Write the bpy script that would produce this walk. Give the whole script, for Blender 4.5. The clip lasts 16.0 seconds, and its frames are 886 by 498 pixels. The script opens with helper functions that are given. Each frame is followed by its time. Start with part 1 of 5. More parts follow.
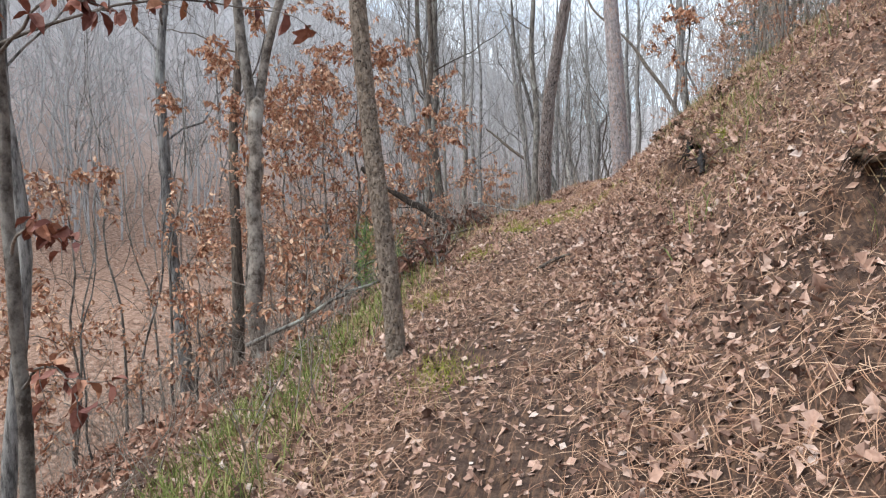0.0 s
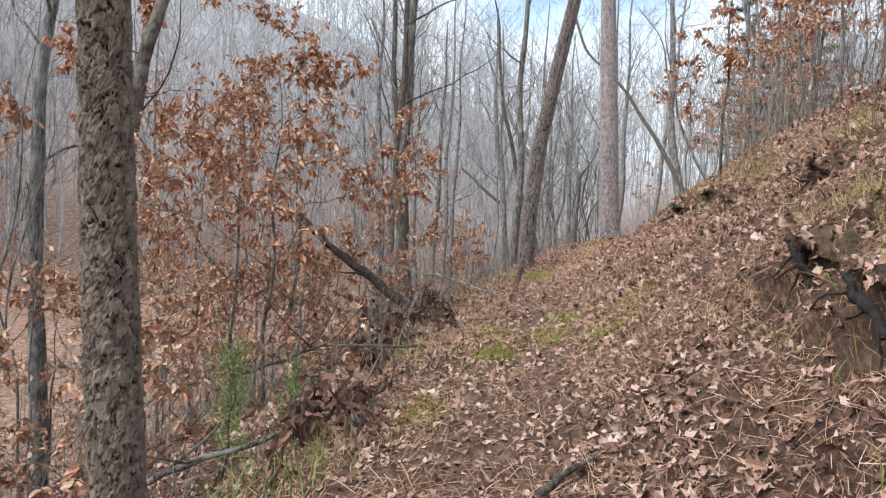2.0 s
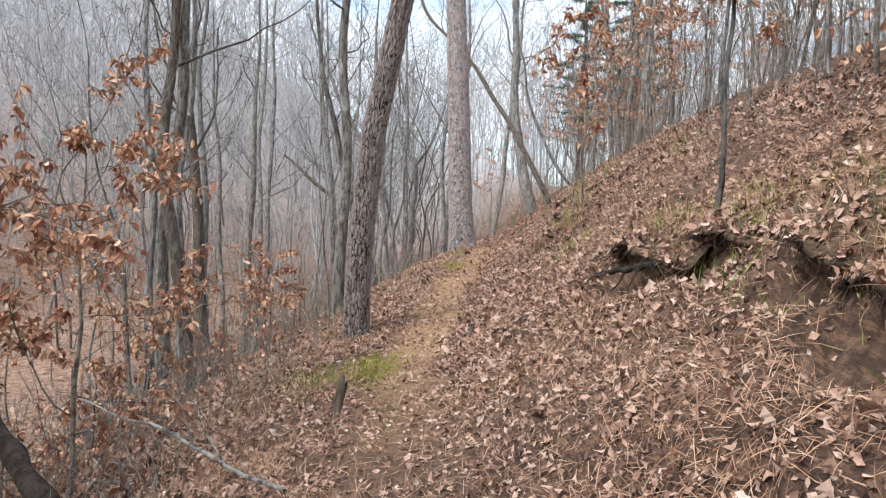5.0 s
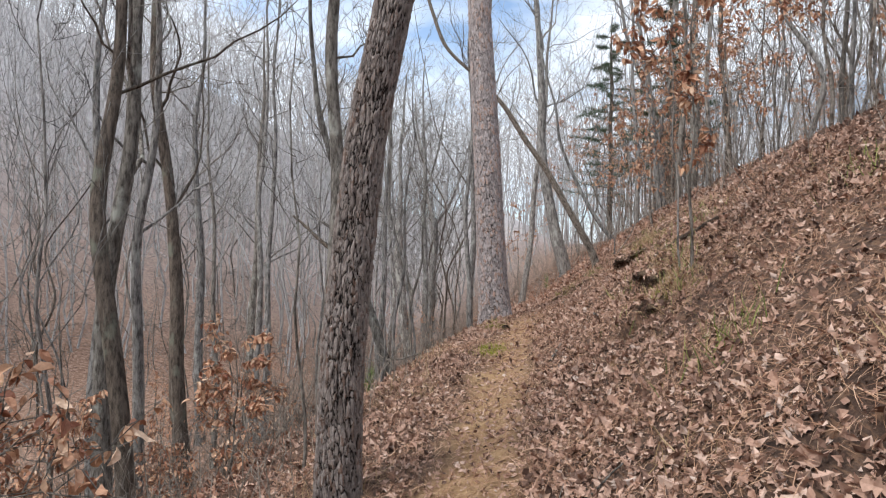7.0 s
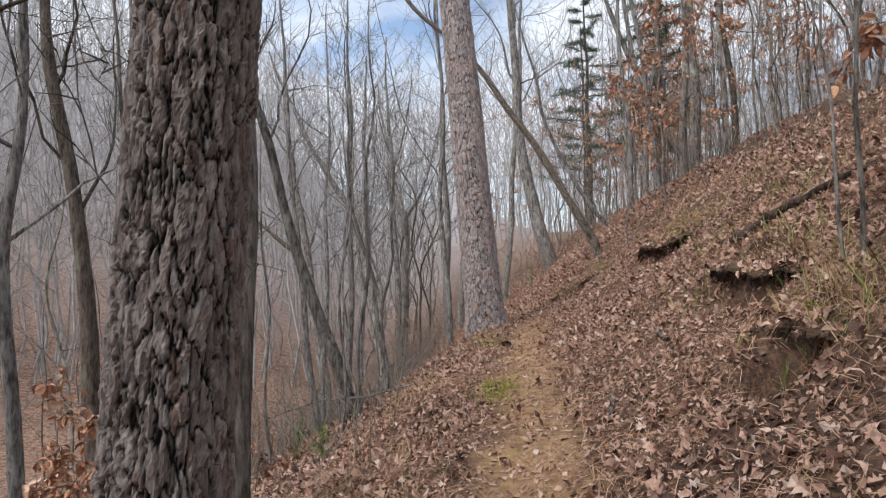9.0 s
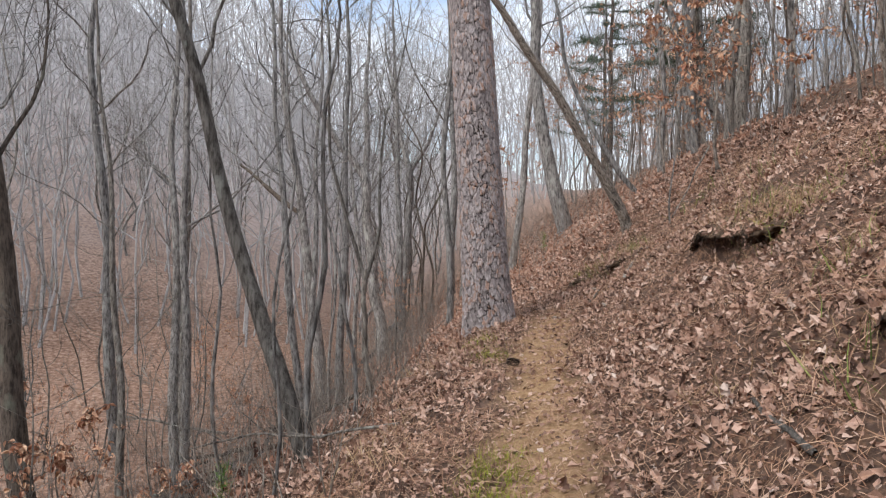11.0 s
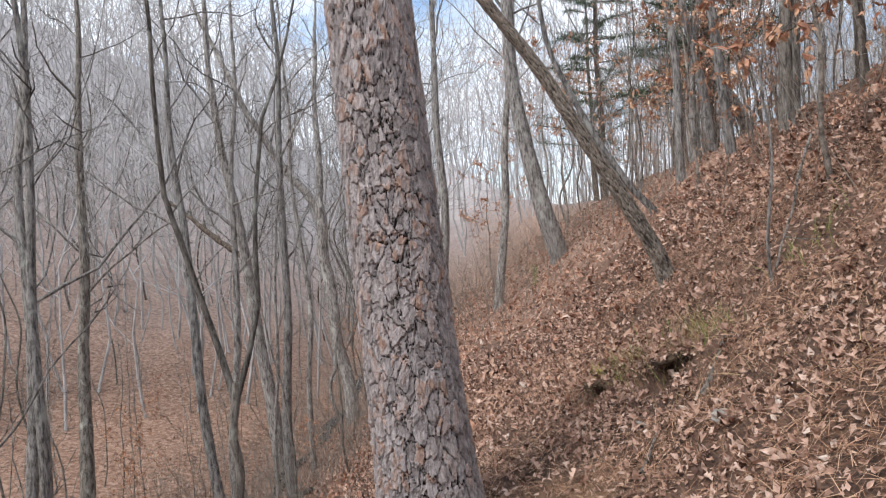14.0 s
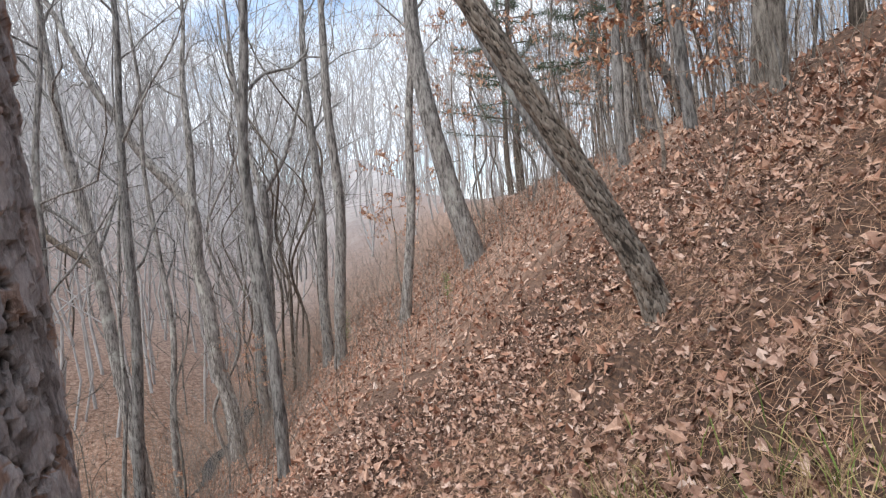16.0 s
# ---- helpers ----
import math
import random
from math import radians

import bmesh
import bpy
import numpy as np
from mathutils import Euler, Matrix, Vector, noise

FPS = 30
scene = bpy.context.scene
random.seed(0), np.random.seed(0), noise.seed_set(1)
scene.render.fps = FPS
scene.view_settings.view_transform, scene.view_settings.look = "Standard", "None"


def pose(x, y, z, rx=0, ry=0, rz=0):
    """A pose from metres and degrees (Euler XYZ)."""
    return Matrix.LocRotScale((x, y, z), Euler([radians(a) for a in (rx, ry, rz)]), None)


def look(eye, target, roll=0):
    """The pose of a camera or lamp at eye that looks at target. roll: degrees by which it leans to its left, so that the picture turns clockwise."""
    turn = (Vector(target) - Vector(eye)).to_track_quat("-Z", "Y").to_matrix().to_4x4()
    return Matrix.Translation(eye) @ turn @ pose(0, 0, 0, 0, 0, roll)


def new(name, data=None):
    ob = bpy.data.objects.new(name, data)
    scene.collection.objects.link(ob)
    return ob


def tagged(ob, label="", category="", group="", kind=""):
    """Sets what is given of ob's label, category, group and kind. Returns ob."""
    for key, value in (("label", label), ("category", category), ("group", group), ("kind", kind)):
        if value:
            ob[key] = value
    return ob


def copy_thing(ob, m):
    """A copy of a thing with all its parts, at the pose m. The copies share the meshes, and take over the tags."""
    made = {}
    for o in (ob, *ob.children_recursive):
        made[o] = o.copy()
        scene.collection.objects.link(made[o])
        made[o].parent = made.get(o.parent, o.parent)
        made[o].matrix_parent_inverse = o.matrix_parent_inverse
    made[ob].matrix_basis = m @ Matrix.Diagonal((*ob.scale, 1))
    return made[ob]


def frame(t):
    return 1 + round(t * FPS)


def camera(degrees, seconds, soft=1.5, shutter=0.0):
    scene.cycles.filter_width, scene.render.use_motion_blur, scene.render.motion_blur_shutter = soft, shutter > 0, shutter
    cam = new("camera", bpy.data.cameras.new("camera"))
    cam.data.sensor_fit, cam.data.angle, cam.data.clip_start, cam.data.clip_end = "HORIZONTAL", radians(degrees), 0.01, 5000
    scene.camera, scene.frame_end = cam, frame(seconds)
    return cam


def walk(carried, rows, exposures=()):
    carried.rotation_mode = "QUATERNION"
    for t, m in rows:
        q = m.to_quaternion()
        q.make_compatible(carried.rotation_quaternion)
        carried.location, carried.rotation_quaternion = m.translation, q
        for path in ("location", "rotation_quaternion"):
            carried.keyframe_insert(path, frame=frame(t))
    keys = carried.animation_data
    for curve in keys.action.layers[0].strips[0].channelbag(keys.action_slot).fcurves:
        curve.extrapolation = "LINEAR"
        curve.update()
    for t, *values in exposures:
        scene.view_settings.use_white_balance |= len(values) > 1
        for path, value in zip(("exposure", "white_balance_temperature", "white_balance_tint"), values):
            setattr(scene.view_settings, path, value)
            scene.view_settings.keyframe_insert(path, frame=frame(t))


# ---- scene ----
cam = camera(64.24, 16.0, soft=1.2)
# seconds, place, tilt, lean, heading
PATH = [
    (0.0, 0.621, -10.710, -1.847, -3.99, 1.29, 14.00),
    (0.5, 0.537, -10.033, -1.776, -5.53, 1.95, 13.80),
    (1.0, 0.441, -9.332, -1.655, -3.36, 1.81, 14.80),
    (1.5, 0.277, -8.673, -1.533, -2.89, -7.44, 14.37),
    (2.0, 0.152, -7.944, -1.401, -1.20, -2.95, 11.76),
    (2.5, 0.069, -7.204, -1.298, -4.37, -2.68, 10.32),
    (3.0, 0.045, -6.458, -1.174, -2.74, 2.29, 10.36),
    (3.5, -0.046, -5.649, -1.060, -3.32, 1.65, 10.23),
    (4.0, -0.145, -4.797, -0.980, -5.89, -2.33, 10.46),
    (4.5, -0.260, -4.020, -0.874, -6.28, -1.67, 8.78),
    (5.0, -0.231, -3.280, -0.737, -2.02, -2.19, -1.67),
    (5.2, -0.230, -2.980, -0.634, -0.50, -2.49, -1.16),
    (7.3, -0.324, 0.310, -0.666, 2.95, -0.03, 0.79),
    (7.5, -0.356, 0.575, -0.654, 0.54, -0.16, 4.09),
    (8.0, -0.405, 1.253, -0.591, 0.24, 0.58, 3.43),
    (8.5, -0.357, 1.928, -0.542, 2.86, 2.43, -1.69),
    (9.0, -0.348, 2.610, -0.519, 2.47, 1.94, -2.24),
    (11.5, 0.089, 5.462, -0.083, -1.90, -0.14, -1.38),
    (12.0, 0.241, 6.165, -0.016, -2.48, 0.13, -1.40),
    (12.5, 0.311, 6.933, 0.100, -5.59, 0.39, -1.23),
    (13.0, 0.429, 7.676, 0.193, -4.20, 1.29, -1.26),
    (13.5, 0.540, 8.492, 0.254, -3.98, 1.58, -1.11),
    (14.0, 0.727, 9.311, 0.306, 0.10, 3.78, -2.24),
    (14.5, 0.808, 10.207, 0.273, -2.27, 2.03, -7.83),
    (15.0, 0.907, 11.034, 0.294, -1.55, 1.76, -8.16),
    (15.5, 1.068, 11.828, 0.330, -1.21, 2.16, -7.99),
    (16.0, 1.319, 12.434, 0.431, -0.70, 5.06, -9.25),
]
walk(cam, [(t, pose(x, y, z, 90 + tilt, lean, head)) for t, x, y, z, tilt, lean, head in PATH], [(0.0, 0.48, 6000, 6), (4.0, 0.52, 6100, 7), (5.0, 0.60, 6100, 6), (7.3, 0.20, 6250, 9), (9.0, 0.06, 6300, 10), (11.3, 0.25, 6250, 10), (13.5, 0.36, 6250, 10), (16.0, 0.44, 6200, 9)])

# ---- light: bright cloud cover with a few blue gaps ----
SUN_UP, SUN_ROUND = radians(38), radians(-60)
world = bpy.data.worlds.new("sky")
scene.world = world
world.use_nodes = True
wn, wl = world.node_tree.nodes, world.node_tree.links
wn.clear()
w_out, w_bg = wn.new("ShaderNodeOutputWorld"), wn.new("ShaderNodeBackground")
w_sky = wn.new("ShaderNodeTexSky")
w_sky.sky_type, w_sky.sun_disc = "NISHITA", False
w_sky.sun_elevation, w_sky.sun_rotation = SUN_UP, SUN_ROUND
w_coord, w_map = wn.new("ShaderNodeTexCoord"), wn.new("ShaderNodeMapping")
w_map.inputs["Scale"].default_value = (1.0, 1.0, 3.2)
w_noise, w_ramp, w_mix = wn.new("ShaderNodeTexNoise"), wn.new("ShaderNodeValToRGB"), wn.new("ShaderNodeMix")
w_noise.inputs["Scale"].default_value, w_noise.inputs["Detail"].default_value = 2.6, 6.0
w_ramp.color_ramp.elements[0].position, w_ramp.color_ramp.elements[1].position = 0.36, 0.53
w_mix.data_type = "RGBA"
w_mix.inputs["B"].default_value = (6.6, 6.9, 7.4, 1)
w_bg.inputs["Strength"].default_value = 0.15
wl.new(w_coord.outputs["Generated"], w_map.inputs["Vector"])
wl.new(w_map.outputs["Vector"], w_noise.inputs["Vector"])
wl.new(w_noise.outputs["Fac"], w_ramp.inputs["Fac"])
wl.new(w_ramp.outputs["Color"], w_mix.inputs["Factor"])
wl.new(w_sky.outputs["Color"], w_mix.inputs["A"])
wl.new(w_mix.outputs["Result"], w_bg.inputs["Color"])
wl.new(w_bg.outputs["Background"], w_out.inputs["Surface"])
sun = new("sun", bpy.data.lights.new("sun", "SUN"))
sun.data.energy, sun.data.angle, sun.data.color = 2.8, radians(26), (1.0, 0.96, 0.9)
sun.matrix_world = look((-20, -12, 26), (0, 2, 0))


# ---- materials ----
def material(name, build, roughness=0.9):
    mat = bpy.data.materials.new(name)
    mat.use_nodes = True
    tree = mat.node_tree
    shader = tree.nodes["Principled BSDF"]
    shader.inputs["Roughness"].default_value = roughness
    shader.inputs["Specular IOR Level"].default_value = 0.25
    build(Nodes(tree, shader))
    return mat


class Nodes:
    """Short calls for the few nodes that the materials use."""

    def __init__(self, tree, shader):
        self.tree, self.shader = tree, shader

    def add(self, kind):
        return self.tree.nodes.new("ShaderNode" + kind)

    def link(self, a, b):
        self.tree.links.new(a, b)

    def place(self, scale=(1, 1, 1), space="Object"):
        coord, mapping = self.add("TexCoord"), self.add("Mapping")
        mapping.inputs["Scale"].default_value = scale
        self.link(coord.outputs[space], mapping.inputs["Vector"])
        return mapping.outputs["Vector"]

    def spots(self, where, scale, detail=4.0, rough=0.6):
        n = self.add("TexNoise")
        n.inputs["Scale"].default_value, n.inputs["Detail"].default_value, n.inputs["Roughness"].default_value = scale, detail, rough
        self.link(where, n.inputs["Vector"])
        return n.outputs["Fac"]

    def ramp(self, value, stops):
        r = self.add("ValToRGB")
        band = r.color_ramp
        while len(band.elements) < len(stops):
            band.elements.new(0.5)
        for e, (at, colour) in zip(band.elements, stops):
            e.position, e.color = at, (*colour, 1)
        self.link(value, r.inputs["Fac"])
        return r.outputs["Color"]

    def blend(self, fac, a, b, how="MIX"):
        m = self.add("Mix")
        m.data_type, m.blend_type = "RGBA", how
        for key, v in (("Factor", fac), ("A", a), ("B", b)):
            socket = m.inputs[key]
            if key != "Factor":
                socket = [s for s in m.inputs if s.name == key and s.type == "RGBA"][0]
            if hasattr(v, "is_output"):
                self.link(v, socket)
            else:
                socket.default_value = v if key == "Factor" else (*v, 1)
        return [s for s in m.outputs if s.type == "RGBA"][0]

    def colour(self, c):
        self.link(c, self.shader.inputs["Base Color"])

    def bump(self, height, strength, distance=0.01):
        b = self.add("Bump")
        b.inputs["Strength"].default_value, b.inputs["Distance"].default_value = strength, distance
        self.link(height, b.inputs["Height"])
        self.link(b.outputs["Normal"], self.shader.inputs["Normal"])

    def island(self):
        return self.add("NewGeometry").outputs["Random Per Island"]

    def own(self):
        return self.add("ObjectInfo").outputs["Random"]

    def stored(self, name):
        a = self.add("Attribute")
        a.attribute_name = name
        return a.outputs["Fac"]


def m_soil(n):
    at = n.place()
    base = n.ramp(n.spots(at, 11, 8, 0.75), [(0.32, (0.016, 0.011, 0.009)), (0.5, (0.085, 0.051, 0.037)), (0.70, (0.27, 0.175, 0.125))])
    big = n.ramp(n.spots(at, 0.7, 4), [(0.42, (0.07, 0.042, 0.03)), (0.6, (0.16, 0.098, 0.07))])
    c = n.blend(0.35, base, big)
    fibre = n.spots(n.place((60, 9, 20)), 1, 3)
    c = n.blend(n.ramp(fibre, [(0.5, (0, 0, 0)), (0.62, (0.5, 0.5, 0.5))]), c, (0.30, 0.17, 0.10))
    tread = n.blend(n.ramp(n.spots(at, 16, 7, 0.7), [(0.35, (0, 0, 0)), (0.65, (1, 1, 1))]), (0.30, 0.175, 0.085), (0.56, 0.37, 0.20))
    c = n.blend(n.stored("tread"), c, tread)
    # old leaves and undergrowth on the slopes beyond the trail
    old = n.ramp(n.spots(n.place((1, 1, 0.4)), 5.5, 8, 0.8), [(0.36, (0.06, 0.036, 0.026)), (0.48, (0.25, 0.145, 0.098)), (0.66, (0.50, 0.36, 0.28))])
    c = n.blend(n.stored("slope"), c, old)
    # distance haze painted into the soil colour as a pale grey
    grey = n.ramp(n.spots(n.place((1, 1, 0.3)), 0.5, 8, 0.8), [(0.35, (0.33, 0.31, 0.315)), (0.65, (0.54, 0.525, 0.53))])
    c = n.blend(n.stored("haze"), c, grey)
    n.colour(c)
    n.bump(n.spots(at, 38, 8, 0.75), 0.9, 0.03)


def m_bark(dark, light, moss, stretch=(14, 14, 3)):
    def build(n):
        at = n.place(stretch)
        c = n.ramp(n.spots(at, 1.4, 8, 0.75), [(0.40, dark), (0.58, light)])
        c = n.blend(n.ramp(n.spots(n.place((1, 1, 0.6)), 3.2, 5), [(0.56, (0, 0, 0)), (0.66, (0.75, 0.75, 0.75))]), c, moss)
        tone = n.ramp(n.own(), [(0.0, (0.72, 0.72, 0.72)), (1.0, (1.18, 1.14, 1.1))])
        n.colour(n.blend(1.0, c, tone, "MULTIPLY"))
        n.bump(n.spots(at, 2.6, 8, 0.75), 1.0, 0.035)
    return build


def m_leaf(stops):
    def build(n):
        c = n.ramp(n.island(), stops)
        vein = n.ramp(n.spots(n.place(), 60, 4), [(0.3, (0.75, 0.72, 0.7)), (0.7, (1.12, 1.12, 1.1))])
        n.colour(n.blend(1.0, c, vein, "MULTIPLY"))
    return build


def m_plates(dark, low, high, rust):
    """Bark whose scales were modelled: each scale has its own tone, the furrows take a darker colour."""
    def build(n):
        tone = n.ramp(n.stored("scale"), [(0.0, low), (0.62, high), (0.80, rust), (0.88, high), (1.0, high)])
        grain = n.ramp(n.spots(n.place((34, 34, 12)), 1.5, 7, 0.7), [(0.32, (0.5, 0.48, 0.48)), (0.68, (1.35, 1.32, 1.3))])
        c = n.blend(1.0, tone, grain, "MULTIPLY")
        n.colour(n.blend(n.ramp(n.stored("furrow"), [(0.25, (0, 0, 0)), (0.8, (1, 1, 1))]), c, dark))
        n.bump(n.spots(n.place((70, 70, 26)), 1.6, 8, 0.75), 1.0, 0.012)
    return build


SOIL = material("soil", m_soil, 0.95)
BARK_GREY = material("bark_grey", m_bark((0.075, 0.07, 0.067), (0.36, 0.345, 0.33), (0.46, 0.47, 0.44)))
BARK_BROWN = material("bark_brown", m_bark((0.045, 0.036, 0.03), (0.17, 0.14, 0.115), (0.2, 0.21, 0.17)))
BARK_BEECH = material("bark_beech", m_bark((0.07, 0.055, 0.045), (0.31, 0.275, 0.24), (0.47, 0.45, 0.41), (6, 6, 5)))
# distant trees: the valley's haze is painted into these pale bark tones
BARK_HAZY = material("bark_hazy", m_bark((0.36, 0.35, 0.355), (0.55, 0.545, 0.55), (0.50, 0.50, 0.505), (3, 3, 1)))
BARK_DEAD = material("bark_dead", m_bark((0.02, 0.016, 0.013), (0.09, 0.065, 0.05), (0.13, 0.11, 0.09)))
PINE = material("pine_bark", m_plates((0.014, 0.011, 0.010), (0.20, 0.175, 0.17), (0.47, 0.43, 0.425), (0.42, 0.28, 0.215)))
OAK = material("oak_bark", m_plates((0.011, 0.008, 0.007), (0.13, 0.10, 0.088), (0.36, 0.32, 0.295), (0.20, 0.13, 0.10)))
LITTER = material("dead_leaf", m_leaf([(0.0, (0.07, 0.04, 0.03)), (0.22, (0.22, 0.13, 0.096)), (0.45, (0.42, 0.262, 0.195)), (0.78, (0.52, 0.35, 0.275)), (0.97, (0.62, 0.46, 0.38)), (1.0, (0.60, 0.50, 0.44))]), 0.75)
BEECH_LEAF = material("withered_leaf", m_leaf([(0.0, (0.30, 0.13, 0.085)), (0.35, (0.50, 0.265, 0.165)), (0.8, (0.64, 0.41, 0.27)), (1.0, (0.74, 0.56, 0.42))]), 0.7)
NEEDLE = material("pine_straw", m_leaf([(0.0, (0.15, 0.072, 0.045)), (0.5, (0.40, 0.225, 0.14)), (1.0, (0.62, 0.42, 0.29))]), 0.7)
GRASS = material("grass", m_leaf([(0.0, (0.09, 0.13, 0.03)), (0.6, (0.2, 0.25, 0.06)), (1.0, (0.38, 0.36, 0.14))]), 0.7)
STRAW = material("dry_grass", m_leaf([(0.0, (0.3, 0.2, 0.1)), (1.0, (0.55, 0.42, 0.25))]), 0.8)
MOSS = material("moss", m_leaf([(0.0, (0.16, 0.19, 0.02)), (1.0, (0.40, 0.44, 0.05))]), 0.9)


GREEN = material("fresh_green", m_leaf([(0.0, (0.06, 0.13, 0.03)), (1.0, (0.2, 0.33, 0.07))]), 0.6)
RED_LITTER = material("copper_leaf", m_leaf([(0.0, (0.19, 0.09, 0.062)), (0.5, (0.42, 0.235, 0.16)), (1.0, (0.6, 0.41, 0.31))]), 0.75)
RED_LEAF = material("red_leaf", m_leaf([(0.0, (0.13, 0.045, 0.035)), (0.7, (0.27, 0.105, 0.07)), (1.0, (0.42, 0.22, 0.13))]), 0.6)
DARK_LEAF = material("dark_leaf", m_leaf([(0.0, (0.07, 0.035, 0.028)), (0.7, (0.2, 0.10, 0.07)), (1.0, (0.36, 0.22, 0.16))]), 0.75)
OAK_PALE = material("ridged_bark", m_plates((0.05, 0.042, 0.036), (0.17, 0.145, 0.12), (0.32, 0.285, 0.245), (0.22, 0.17, 0.13)))
SCALY = material("scaly_bark", m_plates((0.02, 0.015, 0.012), (0.13, 0.10, 0.078), (0.30, 0.25, 0.20), (0.2, 0.15, 0.105)))


def m_rock(low, high):
    def build(n):
        at = n.place((6, 6, 12))
        n.colour(n.ramp(n.spots(at, 2.5, 8, 0.7), [(0.3, low), (0.7, high)]))
        n.bump(n.spots(at, 6, 8, 0.7), 1.0, 0.02)
    return build


TURF = material("turf", m_rock((0.03, 0.02, 0.014), (0.19, 0.125, 0.08)))
UNDERWOOD = material("underwood", m_bark((0.16, 0.13, 0.11), (0.40, 0.35, 0.30), (0.42, 0.4, 0.36)))
ROCK = material("dark_rock", m_rock((0.008, 0.006, 0.006), (0.05, 0.042, 0.038)))
PALE_ROCK = material("pale_rock", m_rock((0.25, 0.22, 0.19), (0.45, 0.41, 0.36)))


def m_water(n):
    n.shader.inputs["Base Color"].default_value = (0.03, 0.03, 0.025, 1)
    n.shader.inputs["Specular IOR Level"].default_value = 0.5
    n.bump(n.spots(n.place(), 6, 3), 0.15, 0.02)


WATER = material("water", m_water, 0.08)


# ---- mesh helpers ----
def mesh_from(name, verts, faces, material_, smooth=True, stored=None):
    """A mesh from arrays: verts (n, 3) and lists of triangle and quad index arrays."""
    me = bpy.data.meshes.new(name)
    groups = [np.asarray(f, dtype=np.int32) for f in faces if len(f)]
    total = sum(len(g) for g in groups)
    loops = np.concatenate([g.ravel() for g in groups])
    sizes = np.concatenate([np.full(len(g), g.shape[1], dtype=np.int32) for g in groups])
    starts = np.concatenate([[0], np.cumsum(sizes)[:-1]]).astype(np.int32)
    me.vertices.add(len(verts))
    me.vertices.foreach_set("co", np.asarray(verts, dtype=np.float32).ravel())
    me.loops.add(len(loops))
    me.loops.foreach_set("vertex_index", loops)
    me.polygons.add(total)
    me.polygons.foreach_set("loop_start", starts)
    me.polygons.foreach_set("use_smooth", np.full(total, smooth, dtype=bool))
    me.update(calc_edges=True)
    me.validate()
    me.materials.append(material_)
    for key, values in (stored or {}).items():
        me.attributes.new(key, "FLOAT", "POINT").data.foreach_set("value", np.asarray(values, dtype=np.float32))
    return me


class Heap:
    """Collects pieces that share one mesh."""

    def __init__(self):
        self.v, self.q, self.t, self.n = [], [], [], 0

    def put(self, verts, quads=(), tris=()):
        self.v.append(np.asarray(verts, dtype=float))
        if len(quads):
            self.q.append(np.asarray(quads) + self.n)
        if len(tris):
            self.t.append(np.asarray(tris) + self.n)
        self.n += len(verts)

    def tube(self, line, radii, sides):
        line, radii = np.asarray(line, float), np.asarray(radii, float)
        v, q, t = tube_arrays(line, radii, sides)
        self.put(v, q, t)

    def mesh(self, name, mat, smooth=True):
        faces = [np.concatenate(self.t)] if self.t else []
        if self.q:
            faces.append(np.concatenate(self.q))
        return mesh_from(name, np.concatenate(self.v), faces, mat, smooth)


def tube_arrays(line, radii, sides):
    along = np.gradient(line, axis=0)
    along /= np.linalg.norm(along, axis=1)[:, None] + 1e-9
    ref = np.array([1.0, 0.13, 0.07]) if abs(along[0][0]) < 0.8 else np.array([0.1, 1.0, 0.05])
    side = np.cross(along, ref)
    side /= np.linalg.norm(side, axis=1)[:, None] + 1e-9
    up = np.cross(along, side)
    a = np.arange(sides) * 2 * np.pi / sides
    ring = np.cos(a)[None, :, None] * side[:, None, :] + np.sin(a)[None, :, None] * up[:, None, :]
    v = (line[:, None, :] + ring * radii[:, None, None]).reshape(-1, 3)
    n = len(line)
    i, j = np.meshgrid(np.arange(n - 1), np.arange(sides), indexing="ij")
    i, j = i.ravel(), j.ravel()
    k = (j + 1) % sides
    q = np.stack([i * sides + j, (i + 1) * sides + j, (i + 1) * sides + k, i * sides + k], 1)
    tip = len(v)
    v = np.concatenate([v, line[-1:] + along[-1:] * radii[-1]])
    jj = np.arange(sides)
    t = np.stack([(n - 1) * sides + jj, np.full(sides, tip), (n - 1) * sides + (jj + 1) % sides], 1)
    return v, q, t


def part(name, me, parent, label=""):
    ob = new(name, me)
    ob.parent = parent
    return tagged(ob, label=label)


def thing(name, x, y, z, label, category, group=""):
    ob = new(name)
    ob.matrix_world = pose(x, y, z)
    return tagged(ob, label, category, group)


# ---- the lie of the land ----
TRAIL_Y = np.array([-30, -10.7, -9.3, -7.9, -6.5, -4.8, -3.0, 0.3, 2.6, 5.5, 6.9, 8.5, 10.2, 11.8, 12.4, 14.8, 16.7, 22.0, 30.0, 60.0])
TRAIL_X = np.array([3.0, 0.62, 0.44, 0.15, 0.04, -0.14, -0.23, -0.32, -0.35, 0.09, 0.31, 0.54, 0.81, 1.07, 1.3, 1.62, 1.8, 2.2, 2.6, 4.0])
LAND_Y = np.array([-30, -11, -9.3, -7.9, -5.5, -3.4, -0.2, 1.3, 2.8, 4.3, 6.8, 8.9, 11, 12.3, 14.8, 20, 30, 60])
LAND_Z = np.array([-5.0, -3.2, -3.02, -2.82, -2.52, -2.2, -2.05, -1.98, -1.94, -1.80, -1.5, -1.4, -1.33, -1.22, -1.12, -1.15, -1.7, -3.2])


def lumps(x, y, size, seed):
    """Smooth unevenness from a few crossing waves, about -1 to 1."""
    r = np.random.RandomState(seed)
    out = np.zeros_like(x)
    for k in range(9):
        a, w, p = r.rand() * 6.283, (0.6 + 1.2 * r.rand()) / size, r.rand() * 6.283
        out = out + np.sin((x * np.cos(a) + y * np.sin(a)) * w * 6.283 + p)
    return out / 3.6


